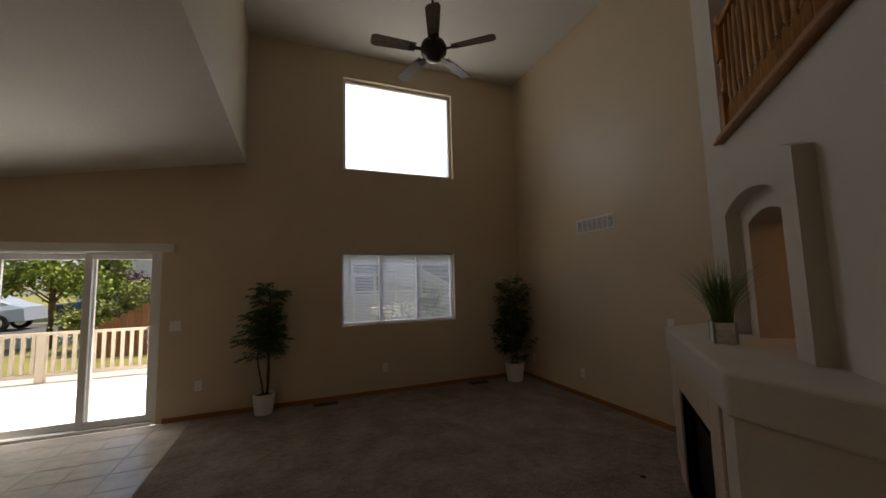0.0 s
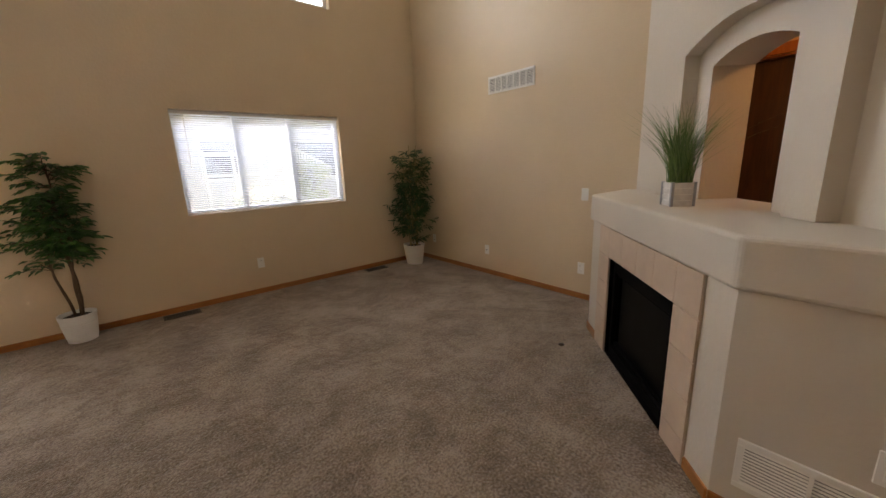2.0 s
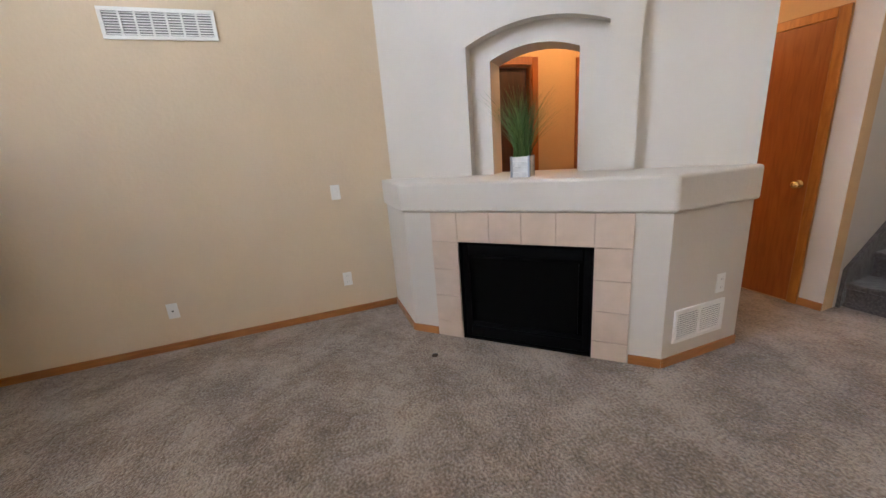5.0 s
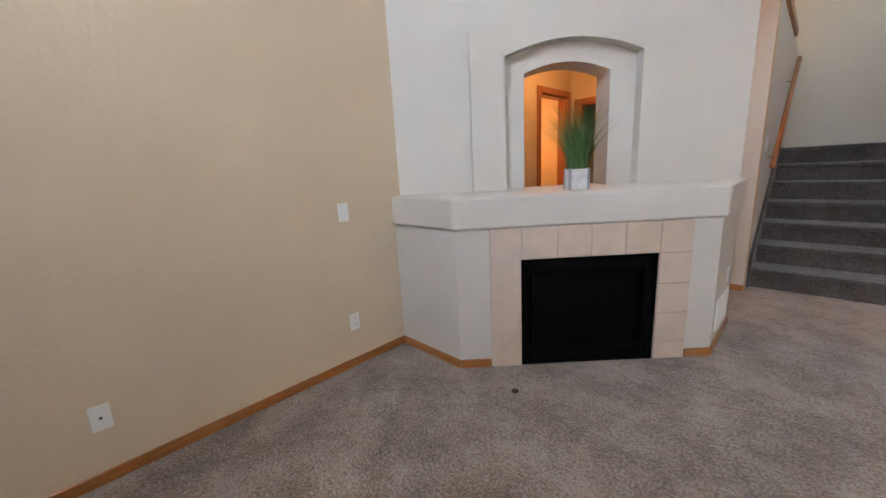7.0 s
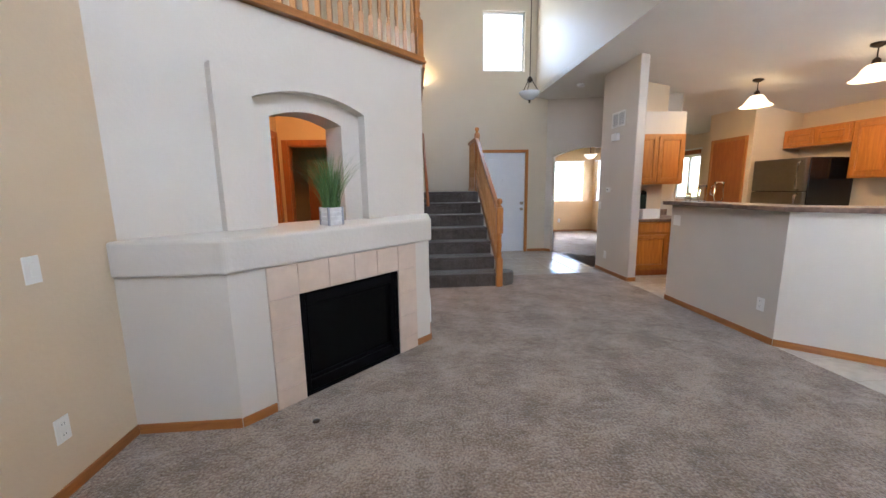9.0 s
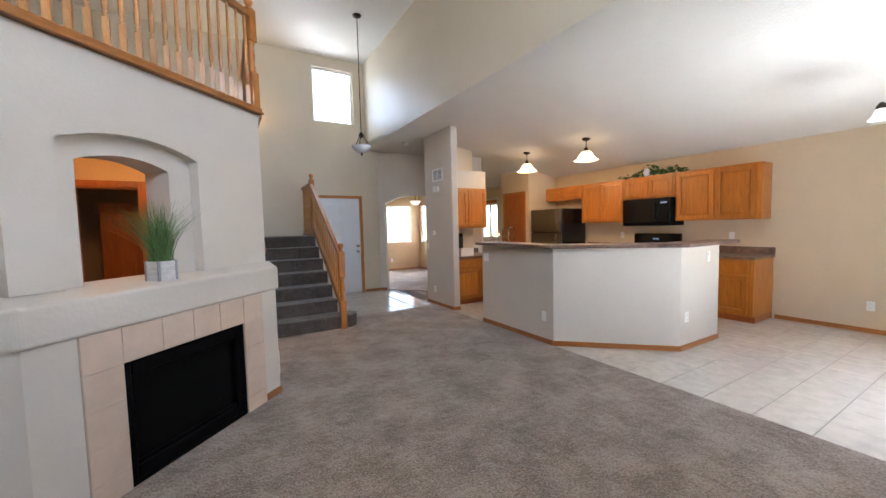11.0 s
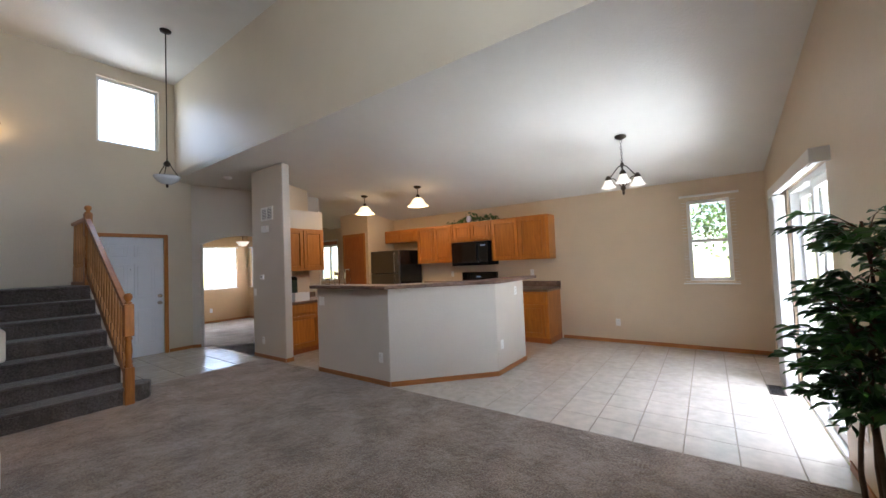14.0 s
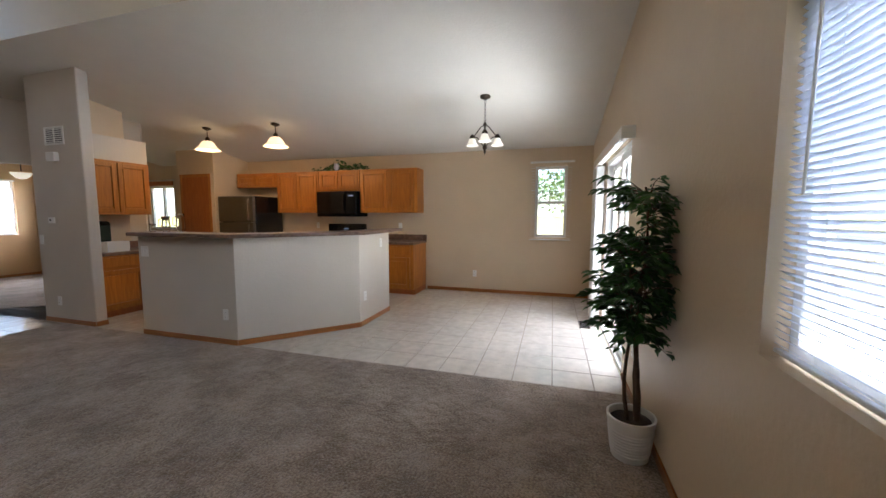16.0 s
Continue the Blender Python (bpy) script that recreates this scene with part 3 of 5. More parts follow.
car(-12.2, 21.3, 4, M_CARPAINT, "silver-blue parked estate car at the kerb")
car(-8.2, 24.2, 0, mat("dark_blue_car_paint", (0.06, 0.08, 0.12), 0.3, metal=0.4), "dark parked car further along the road")


def house(x0, x1, y, z1, label, wins, side=-1):
    """Its front faces -y (side -1) or +y."""
    e = thing("house", pose(0, 0, GZ), label, "house")
    part("wall", box(x0, x1, y, y + 7, 0, z1), M_SIDING, e)
    n_ = int(z1 / 0.2)
    for i in range(n_):
        part("siding_board", box(x0, x1, y - 0.025 if side < 0 else y + 7, y if side < 0 else y + 7.025, 0.2 * i + 0.01, 0.2 * i + 0.19), M_SIDING, e)
    b = bmesh.new()
    vs = [b.verts.new(v) for v in ((x0 - 0.4, y - 0.5, z1), (x1 + 0.4, y - 0.5, z1), (x1 + 0.4, y + 7.5, z1), (x0 - 0.4, y + 7.5, z1), (x0 - 0.4, y + 3.5, z1 + 2.2), (x1 + 0.4, y + 3.5, z1 + 2.2))]
    for f in ((0, 1, 5, 4), (2, 3, 4, 5), (0, 4, 3), (1, 2, 5), (3, 2, 1, 0)):
        b.faces.new([vs[i] for i in f])
    bmesh.ops.recalc_face_normals(b, faces=b.faces[:])
    part("roof", b, M_ROOF, e)
    fy = y if side < 0 else y + 7
    for wx, wz, ww, wh in wins:
        w = part("window_trim", box(wx - 0.08, wx + ww + 0.08, fy - 0.05, fy + 0.05, wz - 0.08, wz + wh + 0.08), M_VINYL, e)
        part("pane", box(wx, wx + ww, fy - 0.06, fy + 0.06, wz, wz + wh), M_CARGLASS, w)
    return e


house(-3.0, 12.0, 15.0, 3.1, "pale grey neighbouring house with white-trimmed windows", [(-0.4, 1.3, 1.2, 1.1), (2.2, 1.3, 1.0, 1.1), (5.0, 1.2, 1.6, 1.2)])
house(-12.0, -2.0, 29.0, 5.2, "grey house across the road", [(-10, 1.2, 1.6, 1.3), (-6, 1.2, 1.6, 1.3), (-6, 3.4, 1.4, 1.1), (-3.6, 1.2, 1.2, 1.3)])
po = thing("porch_railing", pose(0, 13.0, GZ), "white porch railing and sloping stair rail of the neighbouring house", "railing")
part("top_rail", box(1.9, 4.1, -0.04, 0.04, 1.92, 1.99), M_VINYL, po)
part("bottom_rail", box(1.9, 4.1, -0.04, 0.04, 1.38, 1.44), M_VINYL, po)
for i in range(4):
    part("post", box(1.9 + 0.7 * i, 1.98 + 0.7 * i, -0.04, 0.04, 0.0, 2.05), M_VINYL, po)
for i in range(14):
    part("stair_baluster", box(4.3 + 0.085 * i, 4.34 + 0.085 * i, -0.02, 0.02, 1.75 - 0.045 * i, 2.15 - 0.045 * i), M_VINYL, po)
part("stair_rail", beam((4.2, 0, 2.2), (5.5, 0, 1.5), 0.05, 0.06), M_VINYL, po)
FAN_TURN = 33
# ---- fixtures of the walls ----
def casing(name, x0, x1, h, w=0.06, t=0.015, material=None, parent=None):
    """Door trim on the plane y=0 of its own space, proud towards -y."""
    e = parent or new(name)
    for bm in (box(x0 - w, x0, -t, 0, 0, h + w, 0.004), box(x1, x1 + w, -t, 0, 0, h + w, 0.004), box(x0, x1, -t, 0, h, h + w, 0.004)):
        part("door_casing", bm, material or M_OAK, e)
    return e


def wall_plate(place, facing, kind="outlet", label=""):
    """facing: degrees of the plate's outward side, about z from -y."""
    names = {"outlet": ("wall_outlet", "white duplex wall outlet plate"), "switch": ("light_switch", "white wall switch plate"), "blank": ("cable_plate", "white cable jack plate"), "double": ("light_switch", "white two-gang wall switch plate")}
    name, lab = names[kind]
    e = thing(name, Matrix.Translation(place) @ Matrix.Rotation(radians(facing), 4, "Z"), (lab + " " + label)[:90], "outlet" if kind == "outlet" else "switch", "wall plates")
    w = 0.055 if kind == "double" else 0.035
    part("plate", box(-w, w, -0.006, 0, -0.057, 0.057, 0.003), M_WHITE, e)
    if kind == "outlet":
        for s in (-1, 1):
            p = part("socket", box(-0.016, 0.016, -0.009, -0.006, s * 0.024 - 0.014, s * 0.024 + 0.014, 0.002), M_WHITE, e)
            for q in (-1, 1):
                part("slot", box(q * 0.006 - 0.001, q * 0.006 + 0.001, -0.0095, -0.0088, s * 0.024 - 0.003, s * 0.024 + 0.006), M_DARK, p)
    elif kind == "blank":
        part("jack", box(-0.005, 0.005, -0.012, -0.006, -0.005, 0.005, 0.001), M_DARK, e)
    else:
        for q in ((-0.022, 0.022) if kind == "double" else (0,)):
            part("rocker", box(q - 0.012, q + 0.012, -0.010, -0.006, -0.03, 0.03, 0.002), M_WHITE, e)
    return e


def grille(place, facing, w, h, nx, slats, label, name="air_vent", vertical=False):
    e = thing(name, Matrix.Translation(place) @ Matrix.Rotation(radians(facing), 4, "Z"), label, "vent")
    part("backing", box(-w / 2 + 0.01, w / 2 - 0.01, -0.003, -0.001, -h / 2 + 0.01, h / 2 - 0.01), M_DUCT, e)
    f, b = 0.022, bmesh.new()
    box(-w / 2, w / 2, -0.012, -0.001, h / 2 - f, h / 2, 0.002, b)
    box(-w / 2, w / 2, -0.012, -0.001, -h / 2, -h / 2 + f, 0.002, b)
    box(-w / 2, -w / 2 + f, -0.012, -0.001, -h / 2 + f, h / 2 - f, 0.002, b)
    box(w / 2 - f, w / 2, -0.012, -0.001, -h / 2 + f, h / 2 - f, 0.002, b)
    part("frame", b, M_WHITE, e)
    inner_w, inner_h = w - 2 * f, h - 2 * f
    for i in range(1, nx):
        x = -inner_w / 2 + inner_w * i / nx
        part("divider", box(x - 0.006, x + 0.006, -0.011, -0.002, -inner_h / 2, inner_h / 2), M_WHITE, e)
    me = None
    for i in range(slats):
        z = -inner_h / 2 + inner_h * (i + 0.5) / slats
        if me is None:
            b = box(-inner_w / 2, inner_w / 2, -0.0015, 0.0015, -inner_h / slats * 0.30, inner_h / slats * 0.30)
            b.transform(Matrix.Rotation(radians(-38), 4, "X"))
            o = part("slat", b, M_WHITE, e)
            me = o.data
        else:
            o = new("slat", me)
            o.parent = e
        o.location = (0, -0.006, z)
    return e


# fireplace face
fire = thing("fireplace", along((2.97, 2.64), (1.86, 1.53)), "black gas fireplace insert with dark glass in the tiled chimney", "fireplace")
b = bmesh.new()
box(0.385, 1.207, 0.10, 0.13, 0.0, 0.69, bm=b)
box(0.385, 0.395, 0.0, 0.10, 0.0, 0.69, bm=b)
box(1.197, 1.207, 0.0, 0.10, 0.0, 0.69, bm=b)
box(0.395, 1.197, 0.0, 0.10, 0.68, 0.69, bm=b)
box(0.395, 1.197, 0.0, 0.10, 0.0, 0.01, bm=b)
part("firebox", b, M_BLACK, fire)
part("face_frame", box(0.40, 0.44, 0.02, 0.05, 0.015, 0.675, 0.004), M_BLACK, fire)
part("face_frame", box(1.152, 1.192, 0.02, 0.05, 0.015, 0.675, 0.004), M_BLACK, fire)
part("top_louvre", box(0.44, 1.152, 0.015, 0.045, 0.60, 0.675, 0.006), M_BLACK, fire)
part("bottom_louvre", box(0.44, 1.152, 0.015, 0.045, 0.015, 0.085, 0.006), M_BLACK, fire)
part("glass_pane", box(0.47, 1.122, 0.055, 0.062, 0.11, 0.575), M_FIREGLASS, fire)
for z0_, z1_ in ((0.085, 0.11), (0.575, 0.60)):
    part("glass_trim", box(0.44, 1.152, 0.035, 0.06, z0_, z1_, 0.003), M_BLACK, fire)
M_LOG = mat("charred_log", (0.06, 0.045, 0.035), 0.9, var=0.4, scale=20)
for k in range(3):
    part("log", tube([(0.56 + 0.1 * k, 0.085, 0.14 + 0.045 * k), (0.98 + 0.05 * k, 0.086, 0.17 + 0.03 * k)], 0.012, 8), M_LOG, fire)
surround = thing("tile_surround", along((2.97, 2.64), (1.86, 1.53)), "peach beige ceramic tile surround with light grout round the fireplace", "tile surround")
part("mortar_bed", wall_bm(1.20, 0.006, 0.0, 0.885, [(0.186, 1.006, -0.01, 0.69)]), M_PALEGROUT, surround, m=Matrix.Translation((0.20, -0.006, 0)))
cols = [0.20, 0.386, 0.60, 0.80, 1.00, 1.206, 1.40]
for i in range(6):
    part("tile", box(cols[i] + 0.0012, cols[i + 1] - 0.0012, -0.014, -0.005, 0.692, 0.883, 0.002), M_FTILE, surround)
zs = [0.002, 0.12, 0.31, 0.50, 0.69]
for c in (0, 5):
    for k in range(4):
        part("tile", box(cols[c] + 0.0012, cols[c + 1] - 0.0012, -0.014, -0.005, zs[k] + 0.0012, zs[k + 1] - 0.0012, 0.002), M_FTILE, surround)


def board(a, b, **k):
    return structure(baseboard(a, b, **k))


board((XE - 0.013, 2.64), (2.97, 2.64))
board((2.97, 2.64), (2.97 - 0.195 * 0.7071, 2.64 - 0.195 * 0.7071))
board((1.86 + 0.165 * 0.7071, 1.53 + 0.165 * 0.7071), (1.86, 1.53))
board((1.86, 1.53), (1.86, 0.93))
board((XE, YN), (XE, 2.64))
board((-1.22, YN), (XE - 0.013, YN))
board((XW + 0.013, YN), (-2.9, YN))
board((XW, 2.87), (XW, YN))
board((0.63 - 1.03 + 0.06, YS), (-0.70, YS))
board((-0.70, YS), (-0.80, YS + 0.10))
board((-0.95, -1.05), (-0.95, -0.15))
board((-0.95, -0.15), (-1.07, -0.15))
board((2.00, 0.03), (1.86, 0.03))

for p, f, k, s in (((XE, 3.03, 1.015), -90, "switch", "above the outlet by the fireplace"), ((XE, 3.035, 0.305), -90, "outlet", "low on the wall by the fireplace"),
                   ((XE, 4.27, 0.30), -90, "blank", "low on the vented wall"), ((XE, 5.29, 0.31), -90, "outlet", "low beside the bamboo plant"),
                   ((-1.13, YN, 1.065), 0, "double", "beside the patio door"), ((-0.885, YN, 0.37), 0, "outlet", "near the leafy plant"),
                   ((1.30, YN, 0.345), 0, "outlet", "low below the window"), ((1.86, 1.12, 0.43), -90, "outlet", "above the chimney floor grille"),
                   ((XW, 3.74, 0.32), 90, "outlet", "low on the dining wall"), ((XW, 2.35, 1.13), 90, "outlet", "above the kitchen counter"),
                   ((XW, 0.60, 1.13), 90, "outlet", "on the kitchen wall near the range"),
                   ((-0.93, 0.76, 0.93), 90, "double", "high on the breakfast bar side"), ((-0.93, 1.84, 0.31), 90, "outlet", "low on the breakfast bar side"),
                   ((-1.98, 2.855, 0.35), 180, "outlet", "low on the breakfast bar end"), ((-2.42, 2.855, 0.97), 180, "outlet", "high on the breakfast bar end"),
                   ((-0.95, -1.0, 1.02), 90, "switch", "on the column wall by the entry"), ((-0.95, -0.77, 0.27), 90, "outlet", "low on the column wall"),
                   ((1.86, -0.35, 1.30), -90, "switch", "on the wall beside the stairs")):
    wall_plate(p, f, k, s)
grille((XE, 3.915, 2.145), -90, 0.61, 0.175, 7, 9, "white seven-section air return grille high on the plain wall")
grille((1.86, 1.27, 0.235), -90, 0.39, 0.20, 2, 12, "white louvred floor-level grille in the chimney side")
grille((-0.95, -0.595, 2.245), 90, 0.34, 0.21, 2, 7, "white two-section air grille high on the column wall")
e = thing("door_chime", pose(-0.95, -0.62, 2.005, 0, 0, 90), "small white plastic door chime box below the column grille", "chime")
part("cover", box(-0.075, 0.075, -0.05, 0, -0.05, 0.05, 0.006), M_WHITE, e)
e = thing("thermostat", pose(-0.95, -0.76, 1.26, 0, 0, 90), "small white wall thermostat on the column wall", "thermostat")
part("body", box(-0.045, 0.045, -0.025, 0, -0.035, 0.035, 0.005), M_WHITE, e)
part("dial_window", box(-0.015, 0.015, -0.028, -0.025, -0.006, 0.014, 0.002), M_DARK, e)
e = thing("smoke_detector", Matrix.Translation((-0.85, -1.65, ceil_z(-0.85))) @ Matrix.Rotation(math.pi, 4, "X"), "round white smoke detector on the low sloped ceiling", "smoke detector")
part("housing", lathe([(0.06, -0.01), (0.065, 0.015), (0.05, 0.035), (0.02, 0.04)], 20), M_WHITE, e, smooth=True)


# floor registers
def register(x, y, along_y, label):
    e = thing("floor_register", pose(x, y, 0.0, 0, 0, 90 if along_y else 0), label, "vent", "floor registers")
    part("pan", box(-0.14, 0.14, -0.05, 0.05, 0.0, 0.003), M_DARK, e)
    b = bmesh.new()
    for s in (-1, 1):
        box(-0.15, 0.15, s * 0.055 - 0.008, s * 0.055 + 0.008, 0.0, 0.006, 0.001, b)
        box(s * 0.145 - 0.006, s * 0.145 + 0.006, -0.047, 0.047, 0.0, 0.006, 0.001, b)
    part("frame", b, M_BRONZE, e)
    for i in range(12):
        part("slat", box(-0.13 + 0.0235 * i, -0.126 + 0.0235 * i, -0.047, 0.047, 0.003, 0.006), M_BRONZE, e)
    return e


register(0.51, 5.49, False, "brown metal floor register in the carpet below the window")
register(2.67, 5.49, False, "brown metal floor register in the carpet near the corner plant")
register(-2.72, 5.42, False, "brown metal floor register in the tile by the patio door")
e = thing("carpet_hole", pose(2.57, 2.63, 0.001), "small dark gas-key stub in the carpet before the fireplace", "gas valve")
part("valve_cover", lathe([(0.022, 0), (0.02, 0.006), (0.008, 0.008)], 14), M_BRONZE, e, smooth=True)


# ---- windows and doors ----
def window(name, m, w, h, mull=(), rails=(), label="", depth=0.15, frame_w=0.045):
    """Opening from (0,0) to (w,h) in its own x,z; outwards is +y."""
    e = structure(new(name))
    e.matrix_basis = m
    tagged(e, label)
    y0, y1 = depth * 0.45, depth * 0.45 + 0.06
    b = bmesh.new()
    box(0, w, y0, y1, 0, frame_w, 0.004, b)
    box(0, w, y0, y1, h - frame_w, h, 0.004, b)
    box(0, frame_w, y0, y1, frame_w, h - frame_w, 0.004, b)
    box(w - frame_w, w, y0, y1, frame_w, h - frame_w, 0.004, b)
    part("window_frame", b, M_VINYL, e)
    for x in mull:
        part("mullion", box(x - 0.025, x + 0.025, y0 - 0.005, y1, frame_w, h - frame_w, 0.004), M_VINYL, e)
    for z in rails:
        part("meeting_rail", box(frame_w, w - frame_w, y0 - 0.005, y1, z - 0.022, z + 0.022, 0.004), M_VINYL, e)
    xs = [frame_w] + list(mull) + [w - frame_w]
    for a, c in zip(xs, xs[1:]):
        p = part("pane", box(a, c, y0 + 0.028, y0 + 0.032, frame_w, h - frame_w), M_GLASS, e)
        p.visible_shadow = False
    return e


window("window_1", pose(0.72, YN, 0.93), 1.66, 1.00, (0.55, 1.10), (), "white vinyl three-part sliding window")
window("window_2", pose(0.74, YN, 3.08), 1.66, 1.35, (), (), "white fixed picture window high on the wall")
window("window_3", pose(XW, 4.73, 0.97, 0, 0, 90), 0.50, 1.15, (), (0.57,), "white vinyl double-hung dining window")
window("window_4", pose(0.60, YS, 3.52, 0, 0, 180), 0.82, 1.07, (), (), "square fixed window above the entry")


def blinds(m, w, h, n, label, gather=0.0, tilt=18, slat=0.024):
    e = thing("window_blind", m, label, "blind")
    part("headrail", box(0, w, -0.03, 0.0, h - 0.03, h, 0.003), M_VINYL, e)
    part("bottom_rail", box(0, w, -0.026, -0.004, 0.0, 0.012, 0.003), M_VINYL, e)
    b = box(0.004, w - 0.004, -slat / 2, slat / 2, -0.0006, 0.0006)
    b.transform(Matrix.Rotation(radians(tilt), 4, "X"))
    me = None
    for i in range(n):
        if me is None:
            o = part("slat", b, M_BLIND, e)
            me = o.data
        else:
            o = new("slat", me)
            o.parent = e
        o.location = (0, -0.015, 0.022 + (h - 0.06) * i / (n - 1))
    part("tilt_wand", tube([(0.10, -0.035, h - 0.03), (0.10, -0.04, h * 0.45)], 0.004, 6), M_VINYL, e)
    for x in (0.15, w / 2, w - 0.15):
        part("cord", box(x - 0.001, x + 0.001, -0.0155, -0.0145, 0.01, h - 0.03), M_VINYL, e)
    return e


blinds(pose(0.725, YN + 0.055, 0.945), 1.65, 0.975, 46, "white horizontal mini blind lowered with open slats in the low window", tilt=-32)
bl = thing("window_blind", pose(XW + 0.03, 4.65, 0.93, 0, 0, 90), "slim cream blind headrail with thin slat edges round the dining window", "blind")
part("headrail", box(0, 0.68, -0.03, 0.02, 1.235, 1.262, 0.004), M_VINYL, bl)
part("bottom_rail", box(0.0, 0.64, -0.02, 0.02, -0.005, 0.012, 0.003), M_VINYL, bl)
for i in range(26):
    for a, c in ((0.02, 0.075), (0.585, 0.64)):
        part("slat", box(a, c, -0.012, 0.012, 0.03 + i * 0.045, 0.033 + i * 0.045), M_BLIND, bl)
for zz in (0.36, 0.40, 0.80):
    part("slat", box(0.02, 0.64, -0.012, 0.012, zz, zz + 0.003), M_BLIND, bl)

# patio door
pd = structure(tagged(new("door_1"), "white sliding glass patio door with a pull handle"))
pd.matrix_basis = pose(-2.78, YN, 0)
b = bmesh.new()
box(0, 0.04, 0.02, 0.13, 0, 1.945, 0.004, b)
box(1.46, 1.50, 0.02, 0.13, 0, 1.945, 0.004, b)
box(0.04, 1.46, 0.02, 0.13, 1.90, 1.945, 0.004, b)
box(0.04, 1.46, 0.0, 0.13, 0, 0.035, 0.004, b)
part("door_frame", b, M_VINYL, pd)
for x0_, x1_, yy in ((0.04, 0.88, 0.085), (0.79, 1.46, 0.04)):
    b = bmesh.new()
    box(x0_, x0_ + 0.07, yy, yy + 0.035, 0.035, 1.90, 0.004, b)
    box(x1_ - 0.07, x1_, yy, yy + 0.035, 0.035, 1.90, 0.004, b)
    box(x0_ + 0.07, x1_ - 0.07, yy, yy + 0.035, 0.035, 0.11, 0.004, b)
    box(x0_ + 0.07, x1_ - 0.07, yy, yy + 0.035, 1.835, 1.90, 0.004, b)
    sash = part("sliding_panel", b, M_VINYL, pd)
    g = part("pane", box(x0_ + 0.07, x1_ - 0.07, yy + 0.016, yy + 0.020, 0.11, 1.835), M_GLASS, sash)
    g.visible_shadow = False
part("door_handle", tube([(1.425, 0.03, 0.88), (1.40, -0.02, 0.90), (1.39, -0.03, 0.98), (1.40, -0.02, 1.06), (1.425, 0.03, 1.08)], 0.009, 8), M_WHITE, pd, smooth=True)
val = thing("blind_valance", pose(-3.12, YN, 1.955), "long white blind valance above the patio door", "valance")
part("fascia", box(0, 1.97, -0.10, -0.088, -0.045, 0.05, 0.003), M_VINYL, val)
part("top_board", box(0, 1.97, -0.088, 0.0, 0.04, 0.05, 0.002), M_VINYL, val)
part("end_cap", box(1.958, 1.97, -0.088, 0.0, -0.045, 0.04, 0.002), M_VINYL, val)
part("end_cap", box(0, 0.012, -0.088, 0.0, -0.045, 0.04, 0.002), M_VINYL, val)
vb = thing("vertical_blind", pose(-3.17, YN - 0.06, 0.0), "white vertical blind vanes stacked at the side of the patio door", "blind")
part("head_track", box(0.12, 2.0, -0.015, 0.015, 1.915, 1.94), M_VINYL, vb)
for i in range(15):
    b = box(-0.043, 0.043, -0.0008, 0.0008, 0, 1.90)
    b.transform(Matrix.Translation((0.04 + 0.028 * i, 0, 0)) @ Matrix.Rotation(radians(78 + 5 * math.sin(i * 2.1)), 4, "Z"))
    part("vane", b, M_VINYL, vb)


fd = structure(tagged(new("door_2"), "white six-panel front door with satin nickel lockset"))
fd.matrix_basis = pose(0.64, YS, 0, 0, 0, 180)
leaf = part("door_leaf", box(0, 0.91, 0.03, 0.07, 0.01, 2.0, 0.002), M_DOORW, fd)
for x0_, x1_ in ((0.13, 0.41), (0.50, 0.78)):
    for z0_, z1_ in ((0.22, 0.80), (0.98, 1.56), (1.68, 1.88)):
        b = box(x0_, x1_, 0.022, 0.03, z0_, z1_, 0.007)
        box(x0_ + 0.045, x1_ - 0.045, 0.015, 0.022, z0_ + 0.045, z1_ - 0.045, 0.006, b)
        part("door_panel", b, M_DOORW, leaf)
casing("casing", 0.0, 0.91, 2.0, parent=fd)
for zz, r in ((1.0, 0.03), (0.88, 0.026)):
    k = part("lockset", lathe([(0.032, 0), (0.03, 0.008), (0.012, 0.012), (0.012, 0.03), (r, 0.04), (r * 0.9, 0.06), (0.005, 0.065)], 18), M_NICKEL, fd, smooth=True)
    k.matrix_basis = pose(0.85, 0.03, zz, 90)
part("door_knocker_viewer", box(0.45, 0.46, 0.027, 0.031, 1.46, 1.47), M_DARK, fd)

hd = structure(tagged(new("door_3"), "flat reddish oak interior door, closed, with a brass knob"))
hd.matrix_basis = along((2.81, 0.03), (2.06, 0.03))
part("door_leaf", box(0, 0.75, -0.010, -0.002, 0.01, 1.87, 0.002), M_DOOROAK, hd)
casing("casing", 0, 0.75, 1.87, t=0.02, material=M_OAK, parent=hd)
k = part("door_knob", lathe([(0.03, 0), (0.028, 0.006), (0.011, 0.01), (0.011, 0.03), (0.026, 0.04), (0.028, 0.052), (0.016, 0.062), (0.003, 0.065)], 18), M_BRASS, hd, smooth=True)
k.matrix_basis = pose(0.70, -0.010, 0.86, 90)


